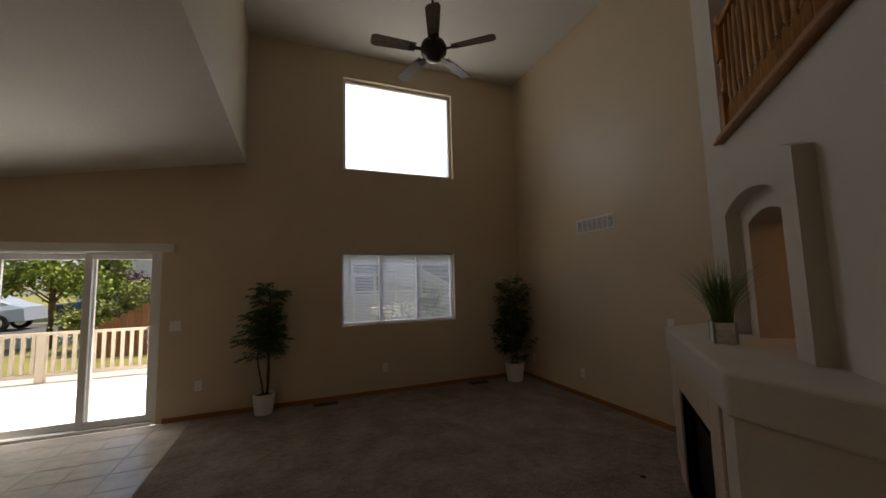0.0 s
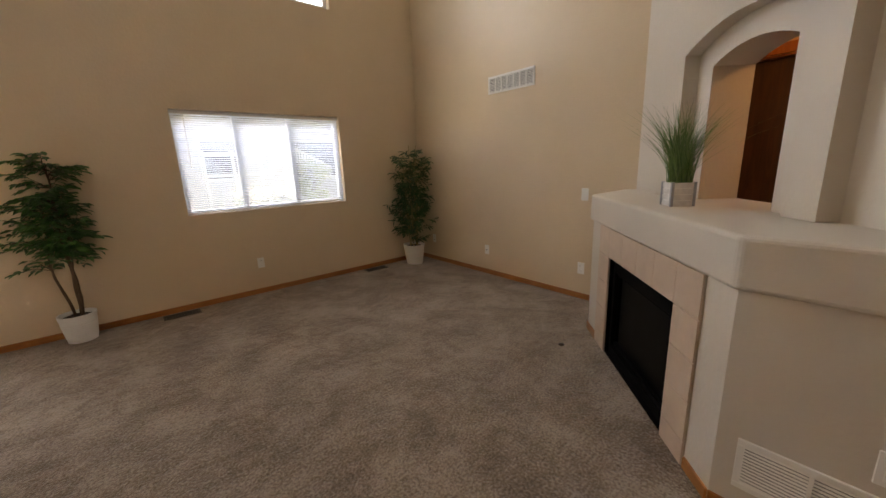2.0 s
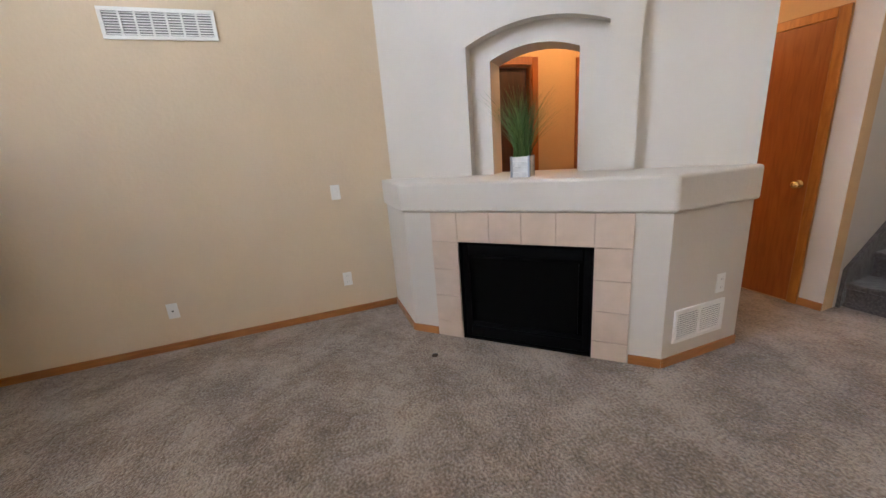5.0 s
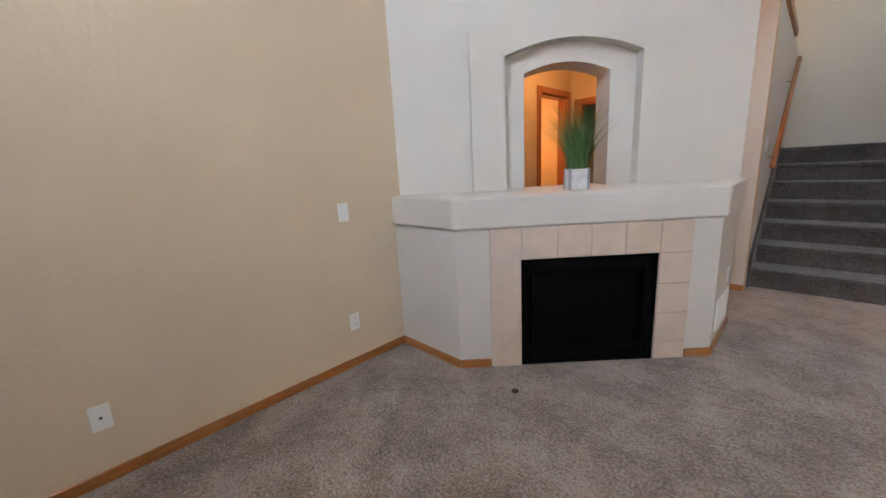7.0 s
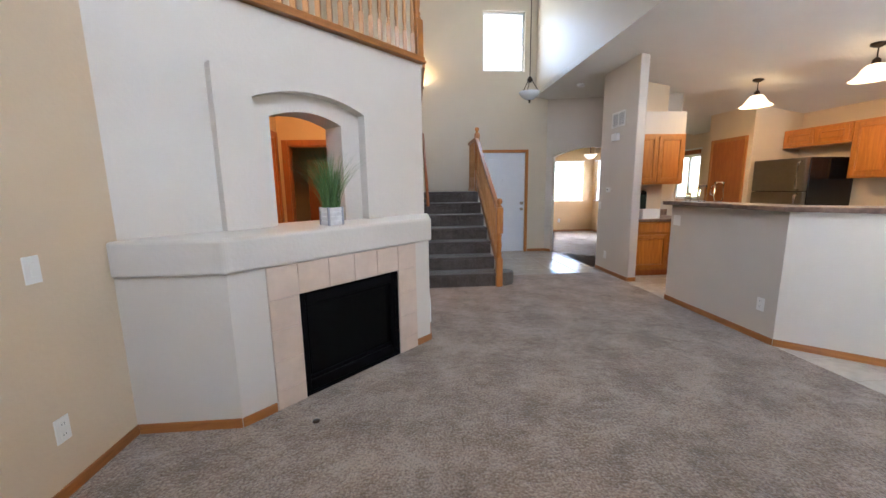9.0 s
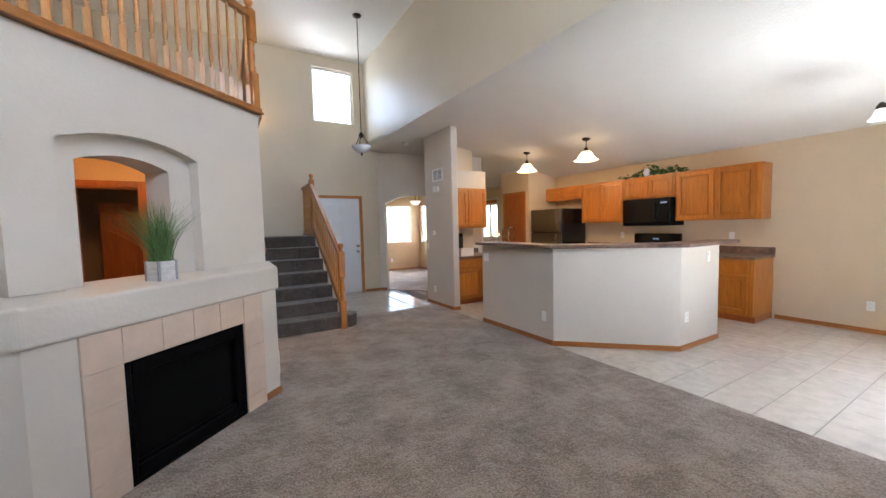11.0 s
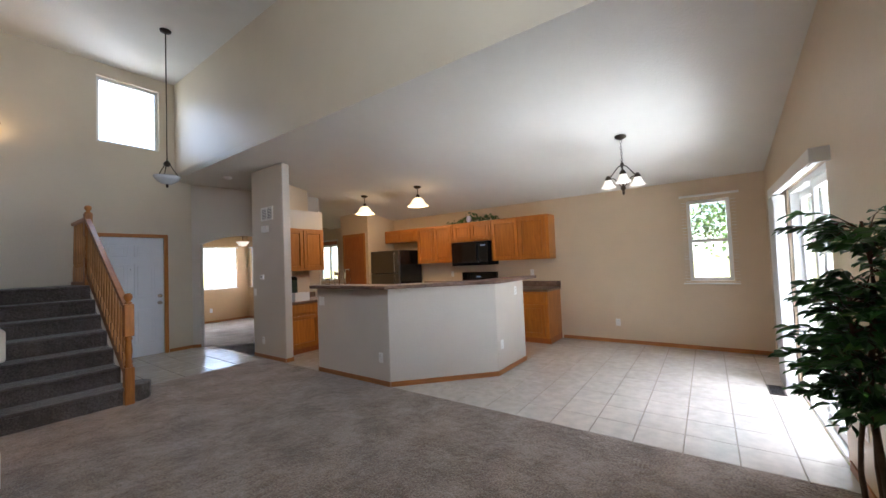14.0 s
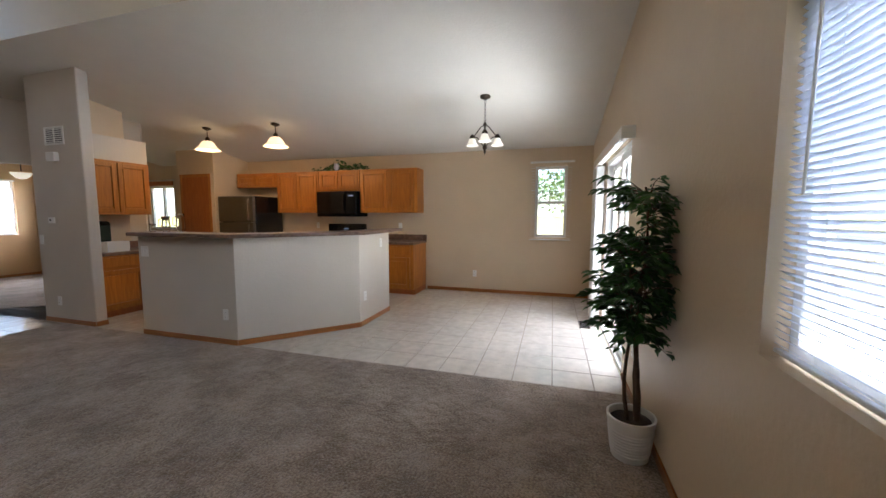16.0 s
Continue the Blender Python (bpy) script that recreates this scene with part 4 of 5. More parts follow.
# ---- stairs ----
RISE, RUN, Y0 = 0.18, 0.27, -0.17
SX0, SX1 = 0.86, 1.855
st = thing("staircase", pose(0, 0, 0), "straight stair flight with shade-darkened carpeted steps up to a landing", "stairs")
for i in range(7):
    y = Y0 - RUN * i
    b = bmesh.new()
    back = YS if i == 6 else y - RUN - 0.02
    box(SX0, SX1, y - RUN if i < 6 else YS, y, RISE * i if i else 0, RISE * (i + 1) - 0.04, bm=b)
    box(SX0, SX1, back, y + 0.028, RISE * (i + 1) - 0.04, RISE * (i + 1), 0.014, b, seg=3)
    if i == 0:
        merge(b, prism([(SX0 + 0.01, y - RUN), (SX0 + 0.01, y + 0.02), (SX0 - 0.10, y + 0.02), (SX0 - 0.20, y - 0.04), (SX0 - 0.24, y - 0.13), (SX0 - 0.20, y - 0.22), (SX0 - 0.10, y - RUN)], 0.0, RISE, 0.015))
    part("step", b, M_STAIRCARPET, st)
part("landing_side", box(SX0 - 0.05, SX0, YS, Y0 - RUN * 6, 0, RISE * 7), M_GREY, st)
b = bmesh.new()
vs = [b.verts.new(v) for v in ((SX0 - 0.05, Y0 - 0.1, 0), (SX0 - 0.05, Y0 - RUN * 6, 0), (SX0 - 0.05, Y0 - RUN * 6, RISE * 6.3), (SX0 - 0.05, Y0 - 0.1, RISE * 0.5),
                               (SX0 - 0.002, Y0 - 0.1, 0), (SX0 - 0.002, Y0 - RUN * 6, 0), (SX0 - 0.002, Y0 - RUN * 6, RISE * 6.3), (SX0 - 0.002, Y0 - 0.1, RISE * 0.5))]
for f in ((0, 1, 2, 3), (7, 6, 5, 4), (3, 2, 6, 7), (0, 3, 7, 4)):
    b.faces.new([vs[i] for i in f])
part("side_panel", b, M_GREY, st)
b = bmesh.new()
p0, p1 = (Y0 + 0.05, 0.12), (Y0 - RUN * 6, 0.12 + RISE * 6.4)
vs = [b.verts.new(v) for v in ((SX1 - 0.02, p0[0], 0), (SX1 - 0.02, p0[0], 0.28), (SX1 - 0.02, p1[0], 1.46), (SX1 - 0.02, p1[0], 1.1), (SX1 + 0.003, p0[0], 0), (SX1 + 0.003, p0[0], 0.28), (SX1 + 0.003, p1[0], 1.46), (SX1 + 0.003, p1[0], 1.1))]
for f in ((0, 1, 2, 3), (1, 5, 6, 2), (0, 4, 5, 1)):
    b.faces.new([vs[i] for i in f])
bmesh.ops.recalc_face_normals(b, faces=b.faces[:])
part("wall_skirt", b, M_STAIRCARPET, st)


def newel(m, h, label, drop=0.0):
    e = thing("newel_post", m, label, "newel post", "newel posts")
    s = 0.042
    part("square_base", box(-s, s, -s, s, -drop, h * 0.33, 0.004), M_OAK, e)
    part("turned_shaft", lathe([(0.034, h * 0.33), (0.040, h * 0.345), (0.028, h * 0.36), (0.038, h * 0.375), (0.026, h * 0.40), (0.036, h * 0.47), (0.026, h * 0.57), (0.038, h * 0.585), (0.028, h * 0.60), (0.034, h * 0.61)], 16, cap=False), M_OAK, e, smooth=True)
    part("square_head", box(-s, s, -s, s, h * 0.61, h * 0.90, 0.004), M_OAK, e)
    part("ball_finial", lathe([(0.02, h * 0.90), (0.034, h * 0.905), (0.036, h * 0.912), (0.018, h * 0.925), (0.030, h * 0.94), (0.040, h * 0.962), (0.036, h * 0.985), (0.02, h * 0.998), (0.004, h)], 18), M_OAK, e, smooth=True)
    return e


BAL = None


def baluster(parent, place, z0, z1):
    """A turned spindle: square foot, beads, long tapering shaft."""
    global BAL
    h = z1 - z0
    if BAL is None:
        b = lathe([(0.010, 0.24), (0.019, 0.25), (0.009, 0.262), (0.018, 0.275), (0.009, 0.29), (0.016, 0.305), (0.018, 0.36), (0.0135, 0.62), (0.010, 1.0)], 10, cap=False)
        box(-0.019, 0.019, -0.019, 0.019, 0, 0.24, 0.002, b)
        for f in b.faces:
            f.smooth = len(f.verts) == 4 and abs(f.normal.z) < 0.99 and f.calc_center_median().z > 0.24
        BAL = bpy.data.meshes.new("baluster")
        b.normal_update()
        b.to_mesh(BAL)
        b.free()
        BAL.materials.append(M_OAKPALE)
    o = new("baluster", BAL)
    o.parent = parent
    o.matrix_basis = Matrix.Translation((place[0], place[1], z0)) @ Matrix.Diagonal((1, 1, h, 1))
    return o


M_OAKPALE = wood("pale_oak_spindle", (0.36, 0.16, 0.045), (0.52, 0.27, 0.095), (12, 12, 1))


NX = 0.86
newel(pose(NX, -0.145, 0), 1.18, "honey oak newel post with ball finial at the stair foot")
newel(pose(NX - 0.01, -1.95, 1.26), 1.10, "honey oak newel post with ball finial at the stair landing", drop=0.2)
rail = thing("stair_railing", pose(0, 0, 0), "honey oak stair railing with turned spindles beside the stairs", "railing")
za, zb = 1.02, 2.15
part("handrail", beam((NX, -0.19, za), (NX, -1.91, zb), 0.058, 0.05), M_OAKH, rail)
part("base_rail", beam((NX - 0.012, -0.19, 0.27), (NX - 0.012, -1.91, 1.40), 0.05, 0.09), M_OAKH, rail)
for i in range(15):
    y = -0.29 - 0.11 * i
    t = (-0.19 - y) / 1.72
    baluster(rail, (NX, y), 0.30 + (1.42 - 0.27) * t, za + (zb - za) * t - 0.015)
part("landing_rail", beam((NX, -1.99, 2.17), (NX, YS, 2.17), 0.058, 0.05), M_OAK, rail)
part("landing_base", beam((NX, -1.99, 1.285), (NX, YS, 1.285), 0.06, 0.05), M_OAK, rail)
for i in range(7):
    baluster(rail, (NX, -2.08 - 0.105 * i), 1.31, 2.15)
hr = thing("wall_handrail", pose(0, 0, 0), "dark oak round wall handrail up the stair wall", "handrail")
part("rail", tube([(1.79, -0.22, 1.10), (1.79, -1.9, 2.24)], 0.021, 10), M_DOOROAK, hr, smooth=True)
for y in (-0.45, -1.6):
    part("bracket", tube([(1.79, y, 1.08 + (-0.22 - y) * 0.678), (1.79, y, 1.03 + (-0.22 - y) * 0.678), (1.857, y, 1.03 + (-0.22 - y) * 0.678)], 0.006, 6), M_BRASS, hr)

# ---- loft railing ----
lr = thing("loft_railing", pose(0, 0, 0), "honey oak loft railing with pale turned spindles above the fireplace wall", "railing")


def diag(u, off=0.0):
    """A point of the diagonal wall's face; off: behind it."""
    k = 0.95 + off * math.sqrt(2)
    return Vector(((u * math.sqrt(2) + k) / 2, (u * math.sqrt(2) - k) / 2, 0))


def seg(u0, u1, z, w, h, off, name, material=M_OAKH):
    a, c = diag(u0, off), diag(u1, off)
    a.z = c.z = z
    return part(name, beam(a, c, w, h), material, lr)


seg(1.96, 3.815, 2.505, 0.26, 0.056, 0.09, "base_trim")
seg(1.96, 3.815, 2.482, 0.026, 0.022, -0.047, "trim_moulding")
seg(1.97, 3.80, 3.40, 0.06, 0.055, 0.05, "handrail")
n = 18
for i in range(n):
    p = diag(2.03 + 0.0975 * i, 0.05)
    baluster(lr, (p.x, p.y), 2.532, 3.375)
part("base_trim", beam((1.88, 0.82, 2.51), (1.88, -1.90, 2.51), 0.10, 0.075), M_OAK, lr)
part("handrail", beam((1.90, 0.85, 3.40), (1.90, -1.90, 3.40), 0.06, 0.055), M_OAK, lr)
for i in range(24):
    baluster(lr, (1.90, 0.78 - 0.11 * i), 2.548, 3.375)
p = diag(1.955, 0.06)
newel(pose(p.x, p.y, 2.545, 0, 0, 45), 1.02, "honey oak newel post at the loft railing corner")
p = diag(3.775, 0.05)
newel(pose(p.x, p.y, 2.545, 0, 0, 45), 0.95, "honey oak half newel of the loft railing at the wall")

# ---- breakfast bar ----
I0, I1, I2, I3 = (-0.93, 0.667), (-0.93, 1.98), (-1.86, 2.855), (-2.67, 2.855)
bar = thing("breakfast_bar", pose(0, 0, 0), "light beige angled breakfast bar half wall with oak baseboard", "bar")
J0, J1, J2, J3 = (-1.05, 0.667), (-1.05, 1.93), (-1.91, 2.735), (-2.67, 2.735)
for q in ((I0, I1, J1, J0), (I1, I2, J2, J1), (I2, I3, J3, J2)):
    part("half_wall", prism(list(q), 0, 1.098), M_GREY, bar)
part("rear_cabinet", prism([(-1.055, 0.68), (-1.055, 1.92), (-1.915, 2.73), (-2.66, 2.73), (-2.66, 2.15), (-2.15, 2.15), (-1.65, 1.68), (-1.65, 0.68)], 0, 0.86), M_CAB, bar)
top = thing("bar_countertop", pose(0, 0, 0), "brown and grey marbled laminate countertop on the breakfast bar", "countertop")
M_COUNTER = mat("brown_marbled_laminate", (0.23, 0.145, 0.105), 0.42, var=0.8, scale=22, dark=(0.04, 0.022, 0.016))
part("slab", prism([(-0.84, 0.62), (-0.84, 2.02), (-1.83, 2.95), (-2.95, 2.95), (-2.98, 2.86), (-2.78, 2.66), (-1.98, 2.62), (-1.15, 1.86), (-1.15, 0.62)], 1.10, 1.14, 0.008), M_COUNTER, top)
for a, c in ((I1, I0), (I2, I1), (I3, I2)):
    n_ = math.dist(a, c)
    part("baseboard", box(0, n_, 0.0, 0.012, 0, 0.057, 0.003), M_OAKH, bar, m=along(a, c))


# ---- kitchen ----
def cab_door(e, x0, x1, z0, z1, y=0.0, arch=False, name="door"):
    """A framed door on the plane y, proud towards -y."""
    g, s = 0.010, 0.055
    b = bmesh.new()
    x0, x1, z0, z1 = x0 + g, x1 - g, z0 + g, z1 - g
    box(x0, x0 + s, y - 0.02, y, z0, z1, 0.003, b)
    box(x1 - s, x1, y - 0.02, y, z0, z1, 0.003, b)
    box(x0 + s, x1 - s, y - 0.02, y, z0, z0 + s, 0.003, b)
    box(x0 + s, x1 - s, y - 0.02, y, z1 - s, z1, 0.003, b)
    d = part(name, b, M_CAB, e)
    part("panel", box(x0 + s + 0.008, x1 - s - 0.008, y - 0.013, y - 0.001, z0 + s + 0.008, z1 - s - 0.008, 0.009), M_CAB, d)
    return d


def cabinet(m, w, h, depth, doors, label, name="wall_cabinet", drawers=(), toe=0.0):
    """Front at y=0, from x=0 to w, body behind."""
    e = thing(name, m, label, "cabinet", name + "s")
    part("body", box(0, w, 0, depth, toe, h, 0.002), M_CAB, e)
    if toe:
        part("toe_kick", box(0, w, 0.06, depth, 0, toe), M_DOOROAK, e)
    for d in doors:
        cab_door(e, *d)
    for x0, x1, z0, z1 in drawers:
        part("drawer_front", box(x0 + 0.004, x1 - 0.004, -0.02, 0, z0, z1, 0.005), M_CAB, e)
    return e


def west(y, z=0.0, x=-3.95):
    """Pose of a cabinet on the west wall whose x runs towards +y (its front faces +x)."""
    return pose(x, y, z, 0, 0, 90)


D = 0.315
cabinet(west(-1.02, 1.86), 0.94, 0.27, D, [(0.02, 0.47, 0.02, 0.25), (0.47, 0.92, 0.02, 0.25)], "honey oak wall cabinet with two small doors above the refrigerator")
cabinet(west(-0.07, 1.37), 0.92, 0.76, D, [(0.02, 0.46, 0.02, 0.74), (0.46, 0.90, 0.02, 0.74)], "honey oak two-door wall cabinet between refrigerator and microwave")
cabinet(west(0.86, 1.76), 0.84, 0.37, D, [(0.02, 0.42, 0.02, 0.35), (0.42, 0.82, 0.02, 0.35)], "short honey oak wall cabinet above the black microwave")
cabinet(west(1.71, 1.37), 1.09, 0.76, D, [(0.02, 0.54, 0.02, 0.74), (0.55, 1.04, 0.02, 0.74)], "large honey oak two-door wall cabinet at the end of the run")
mw = thing("microwave", west(0.87, 1.30, -3.87), "black over-range microwave under the short oak cabinet", "microwave")
part("body", box(0, 0.82, 0.0, 0.39, 0, 0.45, 0.006), M_BLACK, mw)
part("door", box(0.01, 0.60, -0.022, -0.002, 0.05, 0.44, 0.006), M_GLOSSBLACK, mw)
part("control_panel", box(0.61, 0.81, -0.020, -0.002, 0.05, 0.44, 0.004), M_GLOSSBLACK, mw)
part("handle", box(0.575, 0.595, -0.05, -0.022, 0.10, 0.40, 0.006), M_BLACK, mw)
part("clock_display", box(0.66, 0.76, -0.0215, -0.0195, 0.36, 0.385), glow("blue_clock", (0.5, 0.7, 1.0), 0.04, (0.1, 0.1, 0.12)), mw)
part("vent_grille", box(0.01, 0.81, -0.015, -0.002, 0.005, 0.045, 0.003), M_BLACK, mw)
rg = thing("range", west(0.90, 0, -3.62), "black electric range with raised back panel between base cabinets", "range")
part("body", box(0, 0.78, 0, 0.62, 0.02, 0.88, 0.006), M_BLACK, rg)
part("oven_door", box(0.02, 0.76, -0.03, 0, 0.22, 0.78, 0.008), M_GLOSSBLACK, rg)
part("oven_handle", tube([(0.08, -0.06, 0.72), (0.70, -0.06, 0.72)], 0.012, 8), M_BLACK, rg)
part("cooktop", box(0, 0.78, 0, 0.62, 0.88, 0.895, 0.003), M_GLOSSBLACK, rg)
part("back_panel", box(0, 0.78, 0.54, 0.62, 0.895, 1.165, 0.01), M_GLOSSBLACK, rg)
part("clock_display", box(0.34, 0.44, 0.538, 0.541, 1.06, 1.085), bpy.data.materials["blue_clock"], rg)
fr = thing("refrigerator", west(-0.98, 0, -3.45), "stainless top-freezer refrigerator with black side and tall handles", "refrigerator")
part("body", box(0, 0.80, 0.07, 0.76, 0.02, 1.67, 0.01), M_GLOSSBLACK, fr)
part("freezer_door", box(0.0, 0.80, 0, 0.065, 1.20, 1.67, 0.015, seg=3), M_STEEL, fr)
part("main_door", box(0.0, 0.80, 0, 0.065, 0.08, 1.19, 0.015, seg=3), M_STEEL, fr)
for z0_, z1_ in ((1.22, 1.62), (0.65, 1.17)):
    part("handle", tube([(0.735, -0.005, z1_), (0.735, -0.05, z1_ - 0.03), (0.735, -0.05, z0_ + 0.03), (0.735, -0.005, z0_)], 0.014, 8), M_NICKEL, fr, smooth=True)
part("toe_grille", box(0.02, 0.78, 0.03, 0.07, 0.0, 0.075), M_BLACK, fr)
cabinet(west(1.70, 0, -3.65), 1.14, 0.84, 0.62, [(0.03, 0.57, 0.11, 0.64), (0.60, 1.09, 0.11, 0.64)], "honey oak base cabinet with drawers ending the kitchen run", "base_cabinet", [(0.03, 0.57, 0.67, 0.81), (0.60, 1.09, 0.67, 0.81)], toe=0.09)
cabinet(west(-0.16, 0, -3.65), 1.04, 0.84, 0.62, [(0.03, 0.52, 0.11, 0.64), (0.54, 1.01, 0.11, 0.64)], "honey oak base cabinet between refrigerator and range", "base_cabinet", [(0.03, 0.52, 0.67, 0.81), (0.54, 1.01, 0.67, 0.81)], toe=0.09)
for y0_, y1_ in ((1.69, 2.86), (-0.16, 0.89)):
    ct = thing("kitchen_countertop", pose(0, 0, 0), "brown marbled laminate countertop with upstand on the oak base cabinets", "countertop", "kitchen countertops")
    part("slab", box(XW + 0.003, -3.61, y0_, y1_, 0.842, 0.88, 0.006), M_COUNTER, ct)
    part("upstand", box(XW + 0.003, XW + 0.023, y0_, y1_, 0.88, 0.98, 0.003), M_COUNTER, ct)
pm = thing("pepper_mill", pose(-4.0, 1.84, 0.881), "small dark pepper mill on the counter beside the range", "pepper mill")
part("body", lathe([(0.024, 0), (0.026, 0.02), (0.018, 0.07), (0.024, 0.12), (0.016, 0.135)], 14), M_BLACK, pm, smooth=True)
part("cap", lathe([(0.014, 0.135), (0.022, 0.155), (0.018, 0.175), (0.006, 0.185)], 14), M_NICKEL, pm, smooth=True)

# south side of the kitchen
cabinet(pose(-1.08, -0.655, 1.33, 0, 0, 180), 0.94, 0.72, 0.335, [(0.02, 0.52, 0.02, 0.70), (0.52, 0.92, 0.02, 0.70)], "honey oak two-door wall cabinet beside the column wall")
structure(part("soffit", box(-2.03, -1.073, -0.998, -0.69, 2.052, 2.37), M_GREY))
cabinet(pose(-1.08, -0.40, 0, 0, 0, 180), 0.95, 0.80, 0.59, [(0.02, 0.60, 0.11, 0.62), (0.61, 0.93, 0.11, 0.62)], "honey oak base cabinet with drawer behind the column wall", "base_cabinet", [(0.02, 0.60, 0.65, 0.78), (0.61, 0.93, 0.65, 0.78)], toe=0.09)
ct = thing("kitchen_countertop", pose(0, 0, 0), "dark marbled laminate countertop beside the column wall", "countertop", "kitchen countertops")
part("slab", box(-2.05, -1.073, -0.997, -0.37, 0.802, 0.842, 0.006), M_COUNTER, ct)
part("upstand", box(-2.05, -1.073, -0.997, -0.975, 0.842, 0.94, 0.003), M_COUNTER, ct)
cm = thing("coffee_maker", pose(-1.37, -0.74, 0.843, 0, 0, 180), "black rounded countertop coffee maker beside the column", "coffee maker")
part("body", box(-0.12, 0.12, -0.10, 0.12, 0, 0.40, 0.04, seg=4), M_BLACK, cm, smooth=True)
part("base_tray", box(-0.10, 0.10, -0.17, -0.10, 0, 0.03, 0.005), M_BLACK, cm)
part("green_panel", box(-0.10, 0.10, -0.106, -0.098, 0.14, 0.34, 0.003), mat("dark_green_plastic", (0.006, 0.018, 0.013), 0.3), cm)
wb = thing("white_box", pose(-1.43, -0.50, 0.843), "open white card box on the dark counter", "box")
b = bmesh.new()
box(-0.13, 0.13, -0.06, -0.056, 0, 0.135, bm=b)
box(-0.13, 0.13, 0.056, 0.06, 0, 0.135, bm=b)
box(-0.13, -0.126, -0.056, 0.056, 0, 0.135, bm=b)
box(0.126, 0.13, -0.056, 0.056, 0, 0.135, bm=b)
box(-0.126, 0.126, -0.056, 0.056, 0, 0.004, bm=b)
part("carton", b, M_WHITE, wb)
part("paper_stack", box(-0.11, 0.11, -0.05, 0.05, 0.005, 0.10, 0.002), M_VINYL, wb)

for x, y, h, r, lab in ((-1.07, 1.12, 0.20, 0.045, "tall clear glass water pitcher on the bar counter"), (-1.03, 0.96, 0.17, 0.042, "clear glass jug on the bar counter"), (-0.98, 0.83, 0.09, 0.03, "small clear drinking glass on the bar counter")):
    g = thing("glass_pitcher" if h > 0.1 else "drinking_glass", pose(x, y, 1.141), lab, "glass")
    part("vessel", lathe([(r * 0.7, 0), (r, h * 0.3), (r * 0.8, h * 0.7), (r * 0.95, h), (r * 0.9, h), (r * 0.74, h * 0.7), (r * 0.94, h * 0.3), (r * 0.64, 0.006)], 20), M_THINGLASS, g, smooth=True)
    if h > 0.1:
        part("handle", tube([(r * 0.9, 0, h * 0.85), (r * 1.8, 0, h * 0.8), (r * 1.9, 0, h * 0.4), (r * 1.0, 0, h * 0.3)], 0.005, 6), M_THINGLASS, g, smooth=True)

# pantry
PX = -3.45
structure(part("wall_pantry", box(XW, PX, -1.95, -1.045, 0, 3.0), M_WALL))
pa = structure(tagged(new("door_4"), "flat oak pantry door, closed"))
pa.matrix_basis = west(-1.88, 0, PX)
part("door_leaf", box(0.06, 0.70, -0.012, -0.002, 0.01, 2.04, 0.002), M_DOOROAK, pa)
casing("casing", 0.06, 0.70, 2.04, w=0.055, parent=pa)
k = part("door_knob", lathe([(0.025, 0), (0.01, 0.01), (0.01, 0.03), (0.026, 0.04), (0.026, 0.052), (0.004, 0.06)], 16), M_BRASS, pa, smooth=True)
k.matrix_basis = pose(0.64, -0.012, 0.95, 90)
window("window_5", pose(XW, -3.93, 1.0, 0, 0, 90), 0.80, 0.98, (0.4,), (), "small white kitchen window", depth=0.15)
kv = thing("window_blind", pose(XW + 0.02, -3.99, 1.98, 0, 0, 90), "short raised blind above the kitchen window", "blind")
part("headrail", box(0, 0.92, -0.04, 0, 0.10, 0.13, 0.003), M_VINYL, kv)
part("slat_stack", box(0.03, 0.89, -0.035, -0.005, 0.0, 0.09, 0.002), M_DOOROAK, kv)


# ---- ivy on the cabinets ----
M_LEAF = leafmat("glossy_green_leaf", (0.018, 0.065, 0.010), (0.06, 0.17, 0.03), 0.35)
M_BAMBOO = leafmat("bamboo_green_leaf", (0.015, 0.055, 0.012), (0.045, 0.12, 0.03))
M_GRASS = leafmat("grass_blade_green", (0.03, 0.10, 0.02), (0.15, 0.25, 0.08))
M_CANE = mat("tan_bamboo_cane", (0.36, 0.27, 0.12), 0.5, var=0.25, scale=15)
M_POT = mat("white_ceramic_pot", (0.78, 0.77, 0.75), 0.35, var=0.03, scale=10)
M_SOIL = mat("dark_moss_soil", (0.05, 0.032, 0.02), 0.95, var=0.5, scale=40, bump=2, bscale=80)

rng = random.Random(4)
ivy = thing("ivy_garland", pose(-4.08, 1.2, 2.132), "trailing green ivy garland on top of the oak wall cabinets", "garland")
spots, pts = [], []
for i in range(40):
    y = -0.52 + 1.12 * i / 39
    pts.append((0.05 * math.sin(i * 0.7), y, 0.025 + 0.015 * math.sin(i * 1.3)))
    dens = 3 + int(9 * math.exp(-((y - 0.02) / 0.16) ** 2) + 5 * math.exp(-((y - 0.40) / 0.12) ** 2))
    for k in range(dens):
        hmax = 0.05 + 0.14 * math.exp(-((y - 0.02) / 0.14) ** 2) + 0.07 * math.exp(-((y - 0.4) / 0.1) ** 2)
        spots.append(((rng.uniform(-0.07, 0.09), y + rng.uniform(-0.03, 0.03), rng.uniform(0.01, hmax)), (rng.uniform(-1, 1), rng.uniform(-1, 1), rng.uniform(-0.2, 0.8))))
part("foliage", foliage(spots, 0.06, 0.045, rng), M_LEAF, ivy)
part("vine", tube(pts, 0.004, 5), M_STEM, ivy)
vz = thing("small_vase", pose(-3.99, 1.22, 2.132), "small pale lavender ceramic vase among the ivy", "vase")
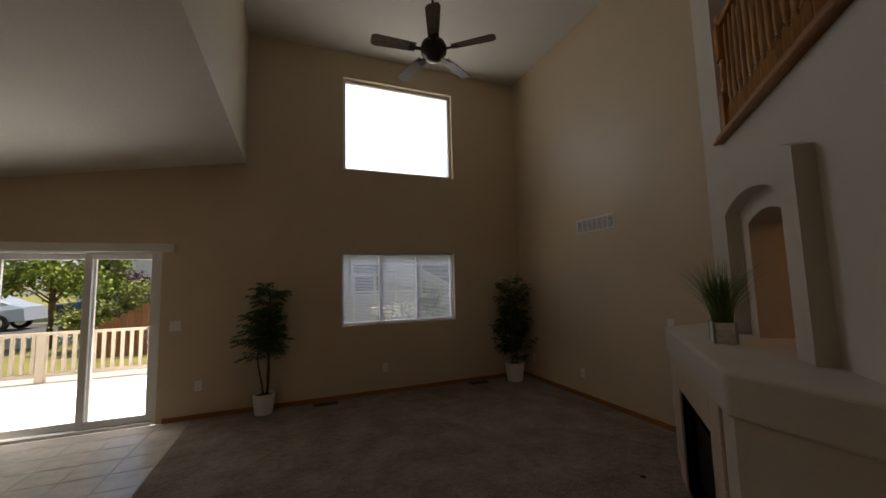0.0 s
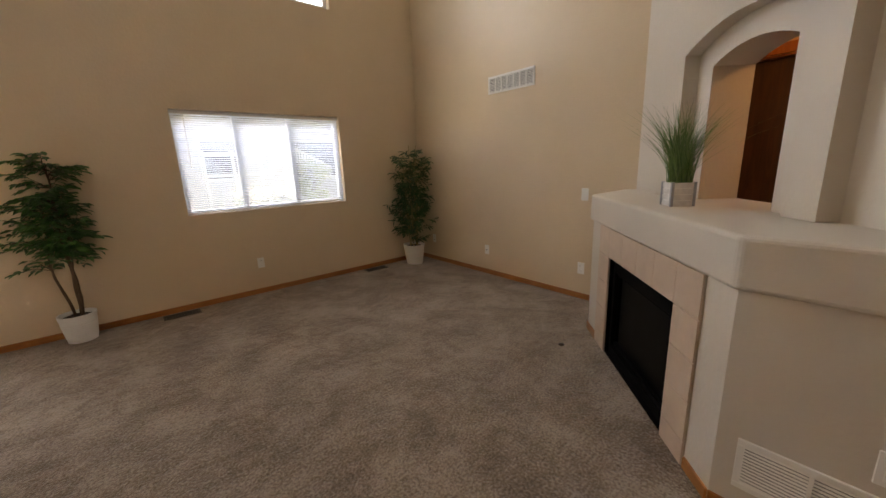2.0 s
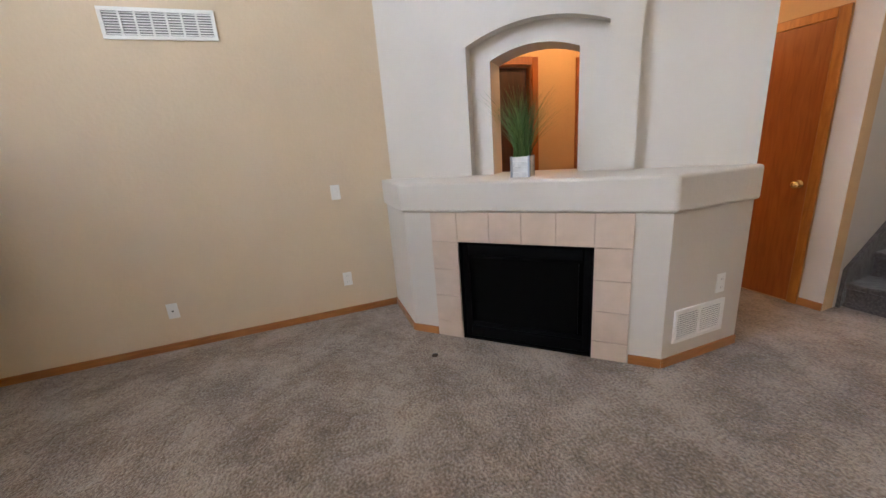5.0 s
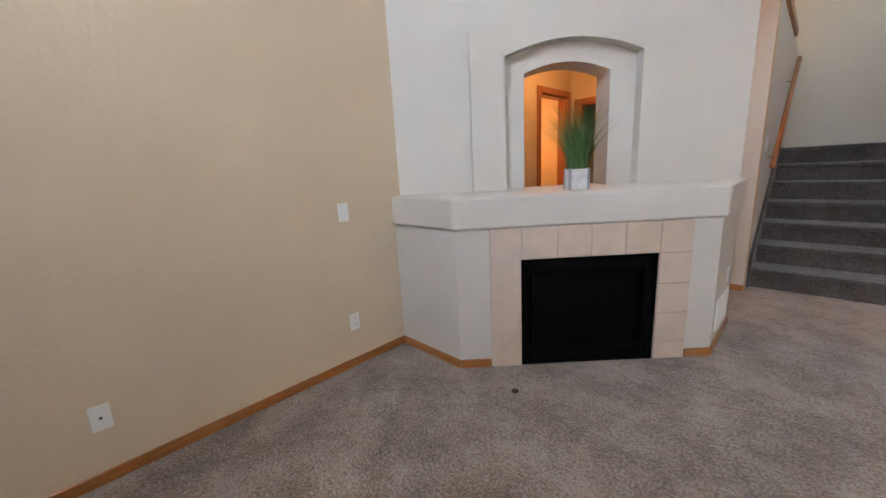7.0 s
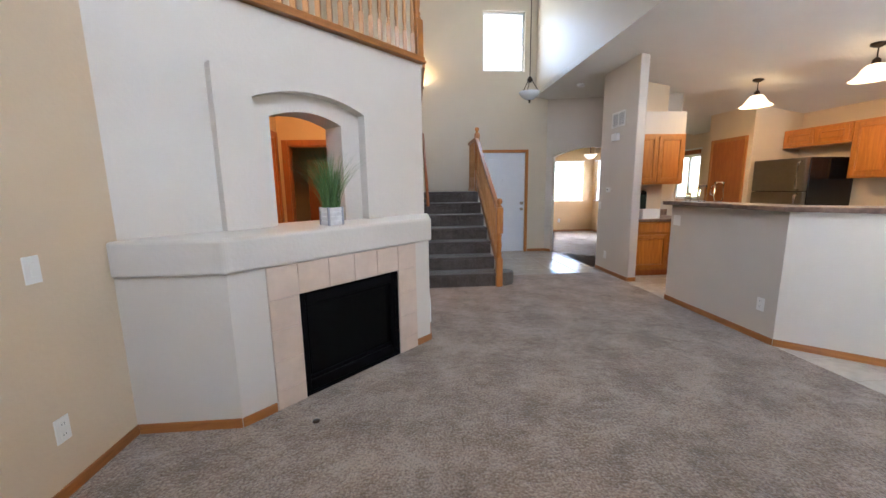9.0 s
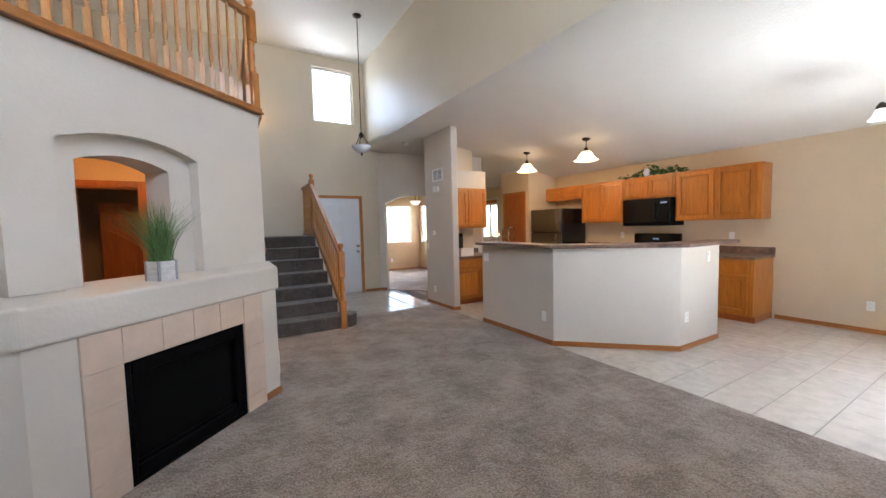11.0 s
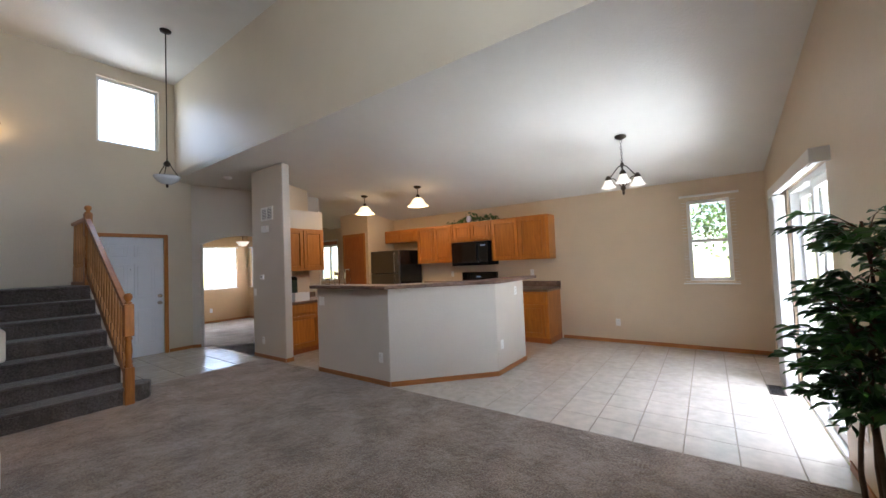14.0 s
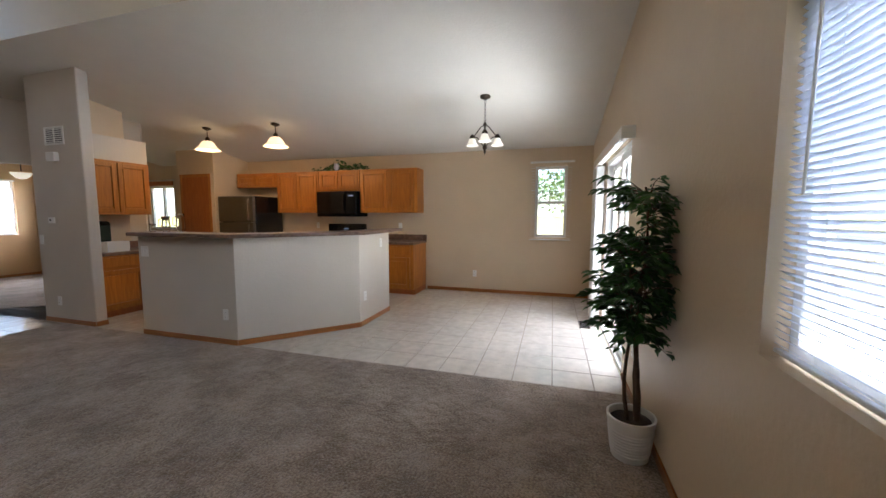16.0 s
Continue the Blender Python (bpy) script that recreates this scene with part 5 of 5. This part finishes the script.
part("vessel", lathe([(0.03, 0), (0.045, 0.03), (0.05, 0.08), (0.035, 0.11), (0.045, 0.125), (0.04, 0.125), (0.03, 0.11)], 18), mat("lavender_ceramic", (0.62, 0.60, 0.74), 0.35), vz, smooth=True)

# ---- potted plants ----
def pot(e, r0, r1, h, ribs=False):
    prof = [(r0, 0), (r0 + (r1 - r0) * 0.02, 0.004)]
    if ribs:
        for i in range(8):
            z = h * (0.12 + 0.6 * i / 8)
            r = r0 + (r1 - r0) * z / h
            prof += [(r, z), (r + 0.004, z + h * 0.03), (r + 0.001, z + h * 0.06)]
    prof += [(r1, h), (r1 - 0.012, h), (r1 - 0.02, h * 0.86), (0.001, h * 0.86)]
    part("pot", lathe(prof, 32), M_POT, e, smooth=False)
    part("soil", lathe([(r1 - 0.018, h * 0.86), (r1 * 0.5, h * 0.93), (0.01, h * 0.94)], 20), M_SOIL, e, smooth=True)


def ficus(m, label, H_=1.52, seed=3):
    rng = random.Random(seed)
    e = thing("potted_ficus", m, label, "plant")
    pot(e, 0.095, 0.126, 0.235, True)
    stems = []
    for k, (a, lean) in enumerate(((0.3, 0.01), (2.6, 0.045), (5.6, 0.05))):
        pts = []
        top_ = H_ * (0.97 if k == 0 else 0.8)
        for i in range(10):
            t = i / 9
            pts.append((math.cos(a) * (0.03 + lean * math.sin(t * 3.0)) + 0.015 * math.sin(t * 9 + k), math.sin(a) * (0.03 + lean * math.sin(t * 3.0)) + 0.015 * math.cos(t * 8 + k), 0.22 + (top_ - 0.22) * t))
        stems.append(pts)
        part("trunk", tube(pts, 0.017 if k == 0 else 0.011, 8, r2=0.005), M_STEM, e, smooth=True)
    spots, tw = [], bmesh.new()
    for k in range(31):
        st_ = stems[(0, 1, 0, 2)[k % 4]]
        t = 0.40 + 0.57 * (k + rng.uniform(-2.0, 2.0)) / 30
        f = min(0.99, t) * 9
        i = min(8, int(f))
        o = Vector(st_[i]).lerp(Vector(st_[i + 1]), f - i)
        ang = 2.4 * k + rng.uniform(-0.4, 0.4)
        reach = rng.uniform(0.13, 0.31)
        for q in range(5):
            a2 = ang + (q - 2) * 0.42 + rng.uniform(-0.3, 0.3)
            r2 = reach * (1.0 - 0.13 * abs(q - 2)) * rng.uniform(0.8, 1.0)
            tip = o + Vector((math.cos(a2) * r2, math.sin(a2) * r2, rng.uniform(-0.06, 0.14)))
            mid = o.lerp(tip, 0.5) + Vector((0, 0, 0.03))
            tube([o, mid, tip], 0.003, 4, tw, 0.0015)
            for j in range(9):
                w = 0.24 + 0.095 * j
                p = o.lerp(mid, w * 2) if w < 0.5 else mid.lerp(tip, w * 2 - 1)
                turn = a2 + (0.75 if j % 2 else -0.75) * rng.uniform(0.5, 1.4)
                spots.append((p, Vector((math.cos(turn), math.sin(turn), rng.uniform(-0.55, 0.25)))))
            spots.append((tip, Vector((math.cos(a2), math.sin(a2), -0.2))))
    part("branchwork", tw, M_STEM, e)
    part("foliage", foliage(spots, 0.080, 0.032, rng), M_LEAF, e)
    return e


def bamboo(m, label, H_=1.68, seed=8):
    rng = random.Random(seed)
    e = thing("potted_bamboo", m, label, "plant")
    pot(e, 0.11, 0.148, 0.27)
    spots, tw = [], bmesh.new()
    for k in range(5):
        a = k * 1.256 + 0.3
        x, y = 0.05 * math.cos(a), 0.05 * math.sin(a)
        top_ = H_ * rng.uniform(0.82, 1.0)
        pts = [(x * (1 + 0.9 * t), y * (1 + 0.9 * t), 0.22 + (top_ - 0.22) * t) for t in [i / 11 for i in range(12)]]
        part("cane", tube(pts, 0.010, 8, r2=0.004), M_CANE, e, smooth=True)
        for j in range(30):
            t = rng.uniform(0.16, 1.0)
            o = Vector(pts[min(11, int(t * 11))])
            ang = rng.uniform(0, 6.283)
            r = rng.uniform(0.10, 0.28) * (0.8 + 0.35 * math.sin(t * 14 + k))
            tip = o + Vector((math.cos(ang) * r, math.sin(ang) * r, rng.uniform(-0.01, 0.09)))
            tube([o, tip], 0.002, 4, tw, 0.001)
            for q in range(12):
                p = o.lerp(tip, rng.uniform(0.3, 1.0))
                spots.append((p, (math.cos(ang + rng.uniform(-1.4, 1.4)), math.sin(ang + rng.uniform(-1.4, 1.4)), rng.uniform(-0.8, 0.5))))
    part("branchwork", tw, M_CANE, e)
    part("foliage", foliage(spots, 0.10, 0.020, rng), M_BAMBOO, e)
    return e


ficus(pose(-0.19, 5.465, 0.0), "artificial ficus tree in a ribbed white pot on the carpet")
bamboo(pose(3.215, 5.36, 0.0), "tall artificial bamboo in a plain white pot in the corner")

gp = thing("grass_planter", pose(2.555, 1.965, 1.076, 0, 0, 43), "artificial grass in a whitewashed slatted wood box on the mantel", "plant")
s = 0.051
part("box_core", box(-s, s, -s, s, 0.0, 0.118), M_VINYL, gp)
M_WASH = mat("whitewashed_wood", (0.68, 0.67, 0.66), 0.7, var=0.25, scale=25, dark=(0.42, 0.40, 0.38))
for i in range(4):
    z0_ = 0.001 + 0.031 * i
    for k in range(4):
        b = box(-s, s, -s - 0.006, -s - 0.0005, z0_, z0_ + 0.028, 0.001)
        b.transform(Matrix.Rotation(k * math.pi / 2, 4, "Z"))
        part("slat", b, M_WASH, gp)
for k in range(4):
    b = box(s - 0.004, s + 0.010, -s - 0.010, -s + 0.004, 0, 0.126, 0.001)
    b.transform(Matrix.Rotation(k * math.pi / 2, 4, "Z"))
    cp = part("corner_post", b, mat("grey_metal_corner", (0.32, 0.33, 0.36), 0.5, metal=0.3) if k == 0 else bpy.data.materials["grey_metal_corner"], gp)
rng = random.Random(11)
V, F = [], []
for k in range(420):
    a, lean, Lb = rng.uniform(0, 6.283), rng.uniform(0.04, 0.45), rng.uniform(0.24, 0.43)
    if rng.random() < 0.12:
        lean *= 1.5
    bx, by, w = rng.uniform(-0.045, 0.045), rng.uniform(-0.045, 0.045), rng.uniform(0.0018, 0.0035)
    side = Vector((-math.sin(a + 0.6), math.cos(a + 0.6), 0))
    base = len(V)
    for i in range(6):
        t = i / 5
        p = Vector((bx + math.cos(a) * lean * Lb * (0.5 * t + 1.3 * t * t), by + math.sin(a) * lean * Lb * (0.5 * t + 1.3 * t * t), 0.115 + Lb * t * (1 - 0.25 * lean * t)))
        ww = w * (1 - t * 0.92)
        V += [tuple(p - side * ww), tuple(p + side * ww)]
    F += [(base + 2 * i, base + 2 * i + 1, base + 2 * i + 3, base + 2 * i + 2) for i in range(5)]
me = bpy.data.meshes.new("tmp")
me.from_pydata(V, [], F)
b = bmesh.new()
b.from_mesh(me)
bpy.data.meshes.remove(me)
tagged(part("grass", b, M_GRASS, gp), kind="stuff")


# ---- lamps ----
def bell(e, place, r, h, material, inner=None):
    o = part("shade", lathe([(r * 0.16, h), (r * 0.36, h * 0.93), (r * 0.52, h * 0.7), (r * 0.66, h * 0.36), (r * 0.86, h * 0.12), (r, 0.0), (r * 0.97, -0.004), (r * 0.83, h * 0.1), (r * 0.62, h * 0.33), (r * 0.46, h * 0.68)], 28, cap=False), material, e, smooth=True)
    o.location = place
    return o


def pendant(x, y, label):
    zc = ceil_z(x)
    e = thing("pendant_lamp", pose(x, y, 0), label, "pendant lamp", "kitchen pendant lamps")
    part("canopy", lathe([(0.065, zc + 0.01), (0.062, zc - 0.012), (0.03, zc - 0.03), (0.008, zc - 0.035)], 20), M_BRONZE, e, smooth=True)
    part("rod", tube([(0, 0, zc - 0.03), (0, 0, 2.50)], 0.006, 8), M_BRONZE, e)
    part("cap", lathe([(0.012, 2.55), (0.03, 2.53), (0.035, 2.50), (0.03, 2.47)], 16), M_BRONZE, e, smooth=True)
    bell(e, (0, 0, 2.345), 0.185, 0.145, M_SHADE)
    bulb("lamp_bulb", (x, y, 2.33), 3.2)
    return e


pendant(-2.65, -0.235, "bronze pendant lamp with lit alabaster glass bell over the kitchen")
pendant(-2.70, 1.02, "bronze pendant lamp with lit cream glass bell near the bar")

cx, cy = -2.45, 4.22
zc = ceil_z(cx)
ch = thing("chandelier", pose(cx, cy, 0), "bronze chandelier with three white glass bell shades over the dining area", "chandelier")
part("canopy", lathe([(0.065, zc + 0.01), (0.06, zc - 0.015), (0.02, zc - 0.035)], 20), M_BRONZE, ch, smooth=True)
for i in range(9):
    z = zc - 0.04 - 0.034 * i
    pts = [(0.010 * math.cos(t) * (1 if i % 2 else 0), 0.010 * math.cos(t) * (0 if i % 2 else 1), z - 0.02 + 0.022 * math.sin(t)) for t in [j * math.pi / 5 for j in range(11)]]
    part("chain_link", tube(pts, 0.0028, 5), M_BRONZE, ch)
part("stem", lathe([(0.006, 2.43), (0.022, 2.40), (0.010, 2.36), (0.012, 2.16), (0.03, 2.13), (0.012, 2.10), (0.014, 2.075), (0.004, 2.05)], 14), M_BRONZE, ch, smooth=True)
for k in range(3):
    a = radians(10 + 120 * k)
    cc, ss = math.cos(a), math.sin(a)
    pts = [(cc * r, ss * r, z) for r, z in ((0.01, 2.39), (0.05, 2.38), (0.10, 2.33), (0.14, 2.29), (0.175, 2.285))]
    pts2 = [(cc * r, ss * r, z) for r, z in ((0.012, 2.14), (0.05, 2.19), (0.10, 2.255), (0.16, 2.28), (0.20, 2.285))]
    arm = part("arm", tube(pts, 0.006, 7), M_BRONZE, ch, smooth=True)
    part("scroll", tube(pts2, 0.005, 7), M_BRONZE, arm, smooth=True)
    cup = part("socket_cup", lathe([(0.012, 0.045), (0.03, 0.02), (0.036, 0.0), (0.03, -0.01)], 14), M_BRONZE, ch, smooth=True)
    cup.location = (cc * 0.175, ss * 0.175, 2.26)
    bell(ch, (cc * 0.175, ss * 0.175, 2.168), 0.080, 0.095, M_SHADEOFF)

en = thing("entry_pendant", pose(0.20, -1.08, 0), "bronze entry pendant with frosted bowl on a long rod", "pendant lamp")
part("canopy", lathe([(0.07, H), (0.065, H - 0.02), (0.02, H - 0.04)], 20), M_BRONZE, en, smooth=True)
part("rod", tube([(0, 0, H - 0.04), (0, 0, 2.92)], 0.007, 8), M_BRONZE, en)
part("hub", lathe([(0.01, 2.95), (0.035, 2.92), (0.045, 2.89), (0.02, 2.86)], 16), M_BRONZE, en, smooth=True)
for k in range(3):
    a = radians(30 + 120 * k)
    part("arm", tube([(0.03 * math.cos(a), 0.03 * math.sin(a), 2.90), (0.06 * math.cos(a), 0.06 * math.sin(a), 2.84), (0.135 * math.cos(a), 0.135 * math.sin(a), 2.72)], 0.006, 6), M_BRONZE, en, smooth=True)
part("bowl", lathe([(0.01, 2.61), (0.06, 2.622), (0.12, 2.66), (0.16, 2.72), (0.155, 2.725), (0.11, 2.672), (0.01, 2.63)], 28), M_ENTRYGLASS, en, smooth=True)
part("finial", lathe([(0.003, 2.565), (0.018, 2.58), (0.012, 2.60), (0.022, 2.612)], 12), M_BRONZE, en, smooth=True)

# ---- ceiling fan ----
FX, FY, FZ = 1.48, 3.92, 3.93
fan = thing("ceiling_fan", pose(FX, FY, 0), "bronze ceiling fan with five brown wood blades at rest", "ceiling fan")
M_BLADE = wood("brown_fan_blade", (0.07, 0.045, 0.03), (0.16, 0.11, 0.08), (2, 9, 9), rough=0.5)
part("canopy", lathe([(0.075, H), (0.07, H - 0.03), (0.03, H - 0.06)], 20), M_BRONZE, fan, smooth=True)
part("downrod", tube([(0, 0, H - 0.05), (0, 0, FZ + 0.10)], 0.013, 10), M_BRONZE, fan)
part("motor", lathe([(0.03, FZ + 0.14), (0.06, FZ + 0.11), (0.12, FZ + 0.08), (0.14, FZ + 0.03), (0.135, FZ - 0.03), (0.08, FZ - 0.07), (0.075, FZ - 0.10), (0.02, FZ - 0.12)], 28), M_BRONZE, fan, smooth=True)
for k in range(5):
    a = radians(FAN_TURN + 72 * k)
    rot = Matrix.Translation((0, 0, FZ + 0.0)) @ Matrix.Rotation(a, 4, "Z") @ Matrix.Rotation(radians(11), 4, "X")
    b = prism([(0.20, -0.055), (0.62, -0.072), (0.655, -0.05), (0.66, 0.0), (0.655, 0.05), (0.62, 0.072), (0.20, 0.055)], -0.004, 0.004)
    b.transform(rot)
    bl_ = part("blade", b, M_BLADE, fan)
    b = prism([(0.11, -0.02), (0.19, -0.02), (0.27, -0.045), (0.27, 0.045), (0.19, 0.02), (0.11, 0.02)], -0.012, -0.0045)
    b.transform(rot)
    part("blade_iron", b, M_BRONZE, bl_)


# ---- hall, bath and front room ----
def open_casing(name, m, x0, x1, h, label):
    e = structure(tagged(new(name), label))
    e.matrix_basis = m
    casing("casing", x0, x1, h, w=0.065, t=0.018, material=M_DOOROAK, parent=e)
    for a, c in ((x0, x0 + 0.012), (x1 - 0.012, x1)):
        part("jamb", box(a, c, 0.001, 0.10, 0, h), M_DOOROAK, e)
    part("head_jamb", box(x0 + 0.012, x1 - 0.012, 0.001, 0.10, h - 0.012, h), M_DOOROAK, e)
    return e


HM = along((3.55, 2.55), (3.55, 0.03))
open_casing("door_5", HM, 1.85, 2.42, 1.92, "dark oak casing of the open bathroom doorway")
d6 = open_casing("door_6", HM, 0.61, 1.31, 1.92, "dark oak casing with a near-black leaf standing in for a dark opening")
# Added leaf: its near-black colour stands in for the unlit opening.
part("door_leaf", box(0.625, 1.295, 0.05, 0.085, 0.01, 1.905), M_DARKOPENING, d6)
HS = along((5.0, 0.03), (1.86, 0.03))
open_casing("door_7", HS, 1.56, 2.06, 1.84, "dark oak casing of the doorway at the hall end")
lf = structure(tagged(new("door_8"), "dark oak door standing open in the little room"))
lf.matrix_basis = pose(3.02, -0.55, 0, 0, 0, 0)
part("door_leaf", box(0, 0.36, 0, 0.035, 0.01, 1.72, 0.002), M_DOOROAK, lf)
structure(part("wall_small_room", box(2.2, 5.0, -1.3, -1.2, 0, 2.44), M_ORANGE))
wh = thing("wall_hook", pose(3.42, -1.2, 1.42), "small black metal coat hook bar on the orange wall", "hook")
part("bar", box(-0.10, 0.10, -0.02, 0, -0.015, 0.015, 0.003), M_BLACK, wh)
for x in (-0.07, 0.07):
    part("peg", tube([(x, -0.02, 0), (x, -0.06, -0.01), (x, -0.07, 0.02)], 0.006, 6), M_BLACK, wh)
vl = thing("vanity_light", pose(4.42, 0.56, 1.82), "warm glowing vanity light with frosted glass shades in the bathroom", "wall lamp")
part("bar", box(-0.02, 0.0, -0.30, 0.30, 0.06, 0.10, 0.004), M_BRONZE, vl)
for k in range(3):
    s_ = part("shade", lathe([(0.03, 0.06), (0.05, 0.03), (0.065, -0.05), (0.06, -0.06), (0.04, -0.02)], 18, cap=False), M_SHADE, vl, smooth=True)
    s_.location = (-0.08, -0.20 + 0.20 * k, 0.0)
structure(part("wall_bath_back", box(4.45, 4.55, 0.04, 1.0, 0, 2.44), M_ORANGE))
sc = thing("wall_sconce", pose(1.78, -2.62, 3.27), "small bronze wall sconce with warm glass shade above the stairs", "wall lamp")
part("back_plate", box(-0.05, 0.05, -0.16, -0.14, -0.08, 0.08, 0.005), M_BRONZE, sc)
part("shade", lathe([(0.02, -0.09), (0.06, -0.05), (0.08, 0.03), (0.075, 0.035), (0.05, -0.04)], 18, cap=False), M_SHADE, sc, smooth=True)
bulb("sconce_bulb", (1.78, -2.62, 3.30), 1.4)
window("window_6", pose(-2.0, -6.0, 0.89, 0, 0, 180), 1.0, 1.17, (0.5,), (), "white window of the front room", depth=0.12)
window("window_7", pose(-3.30, -5.85, 0.89, 0, 0, 90), 1.2, 1.17, (0.6,), (), "white side window of the front room", depth=0.10)
for m_, w_ in ((pose(-2.0, -5.99, 0.90, 0, 0, 180), 1.0), (pose(-3.29, -5.85, 0.90, 0, 0, 90), 1.2)):
    e = thing("window_blind", m_, "white mini blind lowered in the front room window", "blind")
    part("headrail", box(0, w_, -0.03, 0.0, 1.12, 1.15, 0.003), M_VINYL, e)
    part("bottom_rail", box(0, w_, -0.025, -0.005, 0.0, 0.012), M_VINYL, e)
    for i in range(24):
        part("slat", box(0.01, w_ - 0.01, -0.024, -0.004, 0.03 + 0.0455 * i, 0.031 + 0.0455 * i), M_BLIND, e)
fl = thing("ceiling_light", pose(-2.35, -4.3, 0), "white glass bowl ceiling light in the front room", "ceiling light")
part("rod", tube([(0, 0, 2.70), (0, 0, 2.12)], 0.008, 8), M_BRONZE, fl)
part("bowl", lathe([(0.02, 1.97), (0.08, 1.99), (0.15, 2.08), (0.145, 2.085), (0.05, 2.0)], 20), M_SHADEOFF, fl, smooth=True)
wall_plate((-2.3, -6.0, 0.33), 180, "outlet", "low in the front room")
structure(baseboard((1.2, -6.0), (-3.3, -6.0)))
structure(baseboard((-3.3, -6.0), (-3.3, -3.2)))

# ---- floor tiles, last ----
floor_dining = structure(new("floor_tiled"))
TILE = tile_mesh(P - G, P - G)
cells = []
y = 5.365 - P * 27
while y < YN - 0.02:
    x = XC - P
    while x > XW - 0.3:
        cells.append((x, y))
        x -= P
    y += P
count = 0
for x, y in sorted(cells, key=lambda c: math.dist(c, (-0.9, 4.0))):
    xa, xb, ya_, yb_ = max(x, XW), x + P - G, y, min(y + P - G, YN - 0.002)
    if xb - xa < 0.03 or yb_ - ya_ < 0.03 or y < -2.6:
        continue
    hidden = -2.6 < (xa + xb) / 2 < -1.2 and 0.8 < y < 2.2
    if hidden:
        continue
    full = abs(xb - xa - (P - G)) < 1e-6 and abs(yb_ - ya_ - (P - G)) < 1e-6
    if count < 290:
        if full:
            o = new("tile", TILE)
        else:
            o = part("tile", box(-(xb - xa) / 2, (xb - xa) / 2, -(yb_ - ya_) / 2, (yb_ - ya_) / 2, -0.012, 0, 0.0025), M_TILE)
        o.location = ((xa + xb) / 2, (ya_ + yb_) / 2, 0.0)
        o.parent = floor_dining
        count += 1
floor_entry = structure(new("floor_entry_tiled"))
for i in range(9):
    for j in range(8):
        x0_, y1_ = 0.80 - 0.333 * (i + 1), -0.75 - 0.333 * j
        cxm, cym = x0_ + 0.1665, y1_ - 0.1665
        if cxm + cym < -3.80 or y1_ - 0.33 < -3.2:
            continue
        if cxm < XC and cym > -1.0:
            continue
        o = part("tile", box(x0_, x0_ + 0.325, y1_ - 0.325, y1_, -0.012, 0, 0.0025), M_TILE, floor_entry)
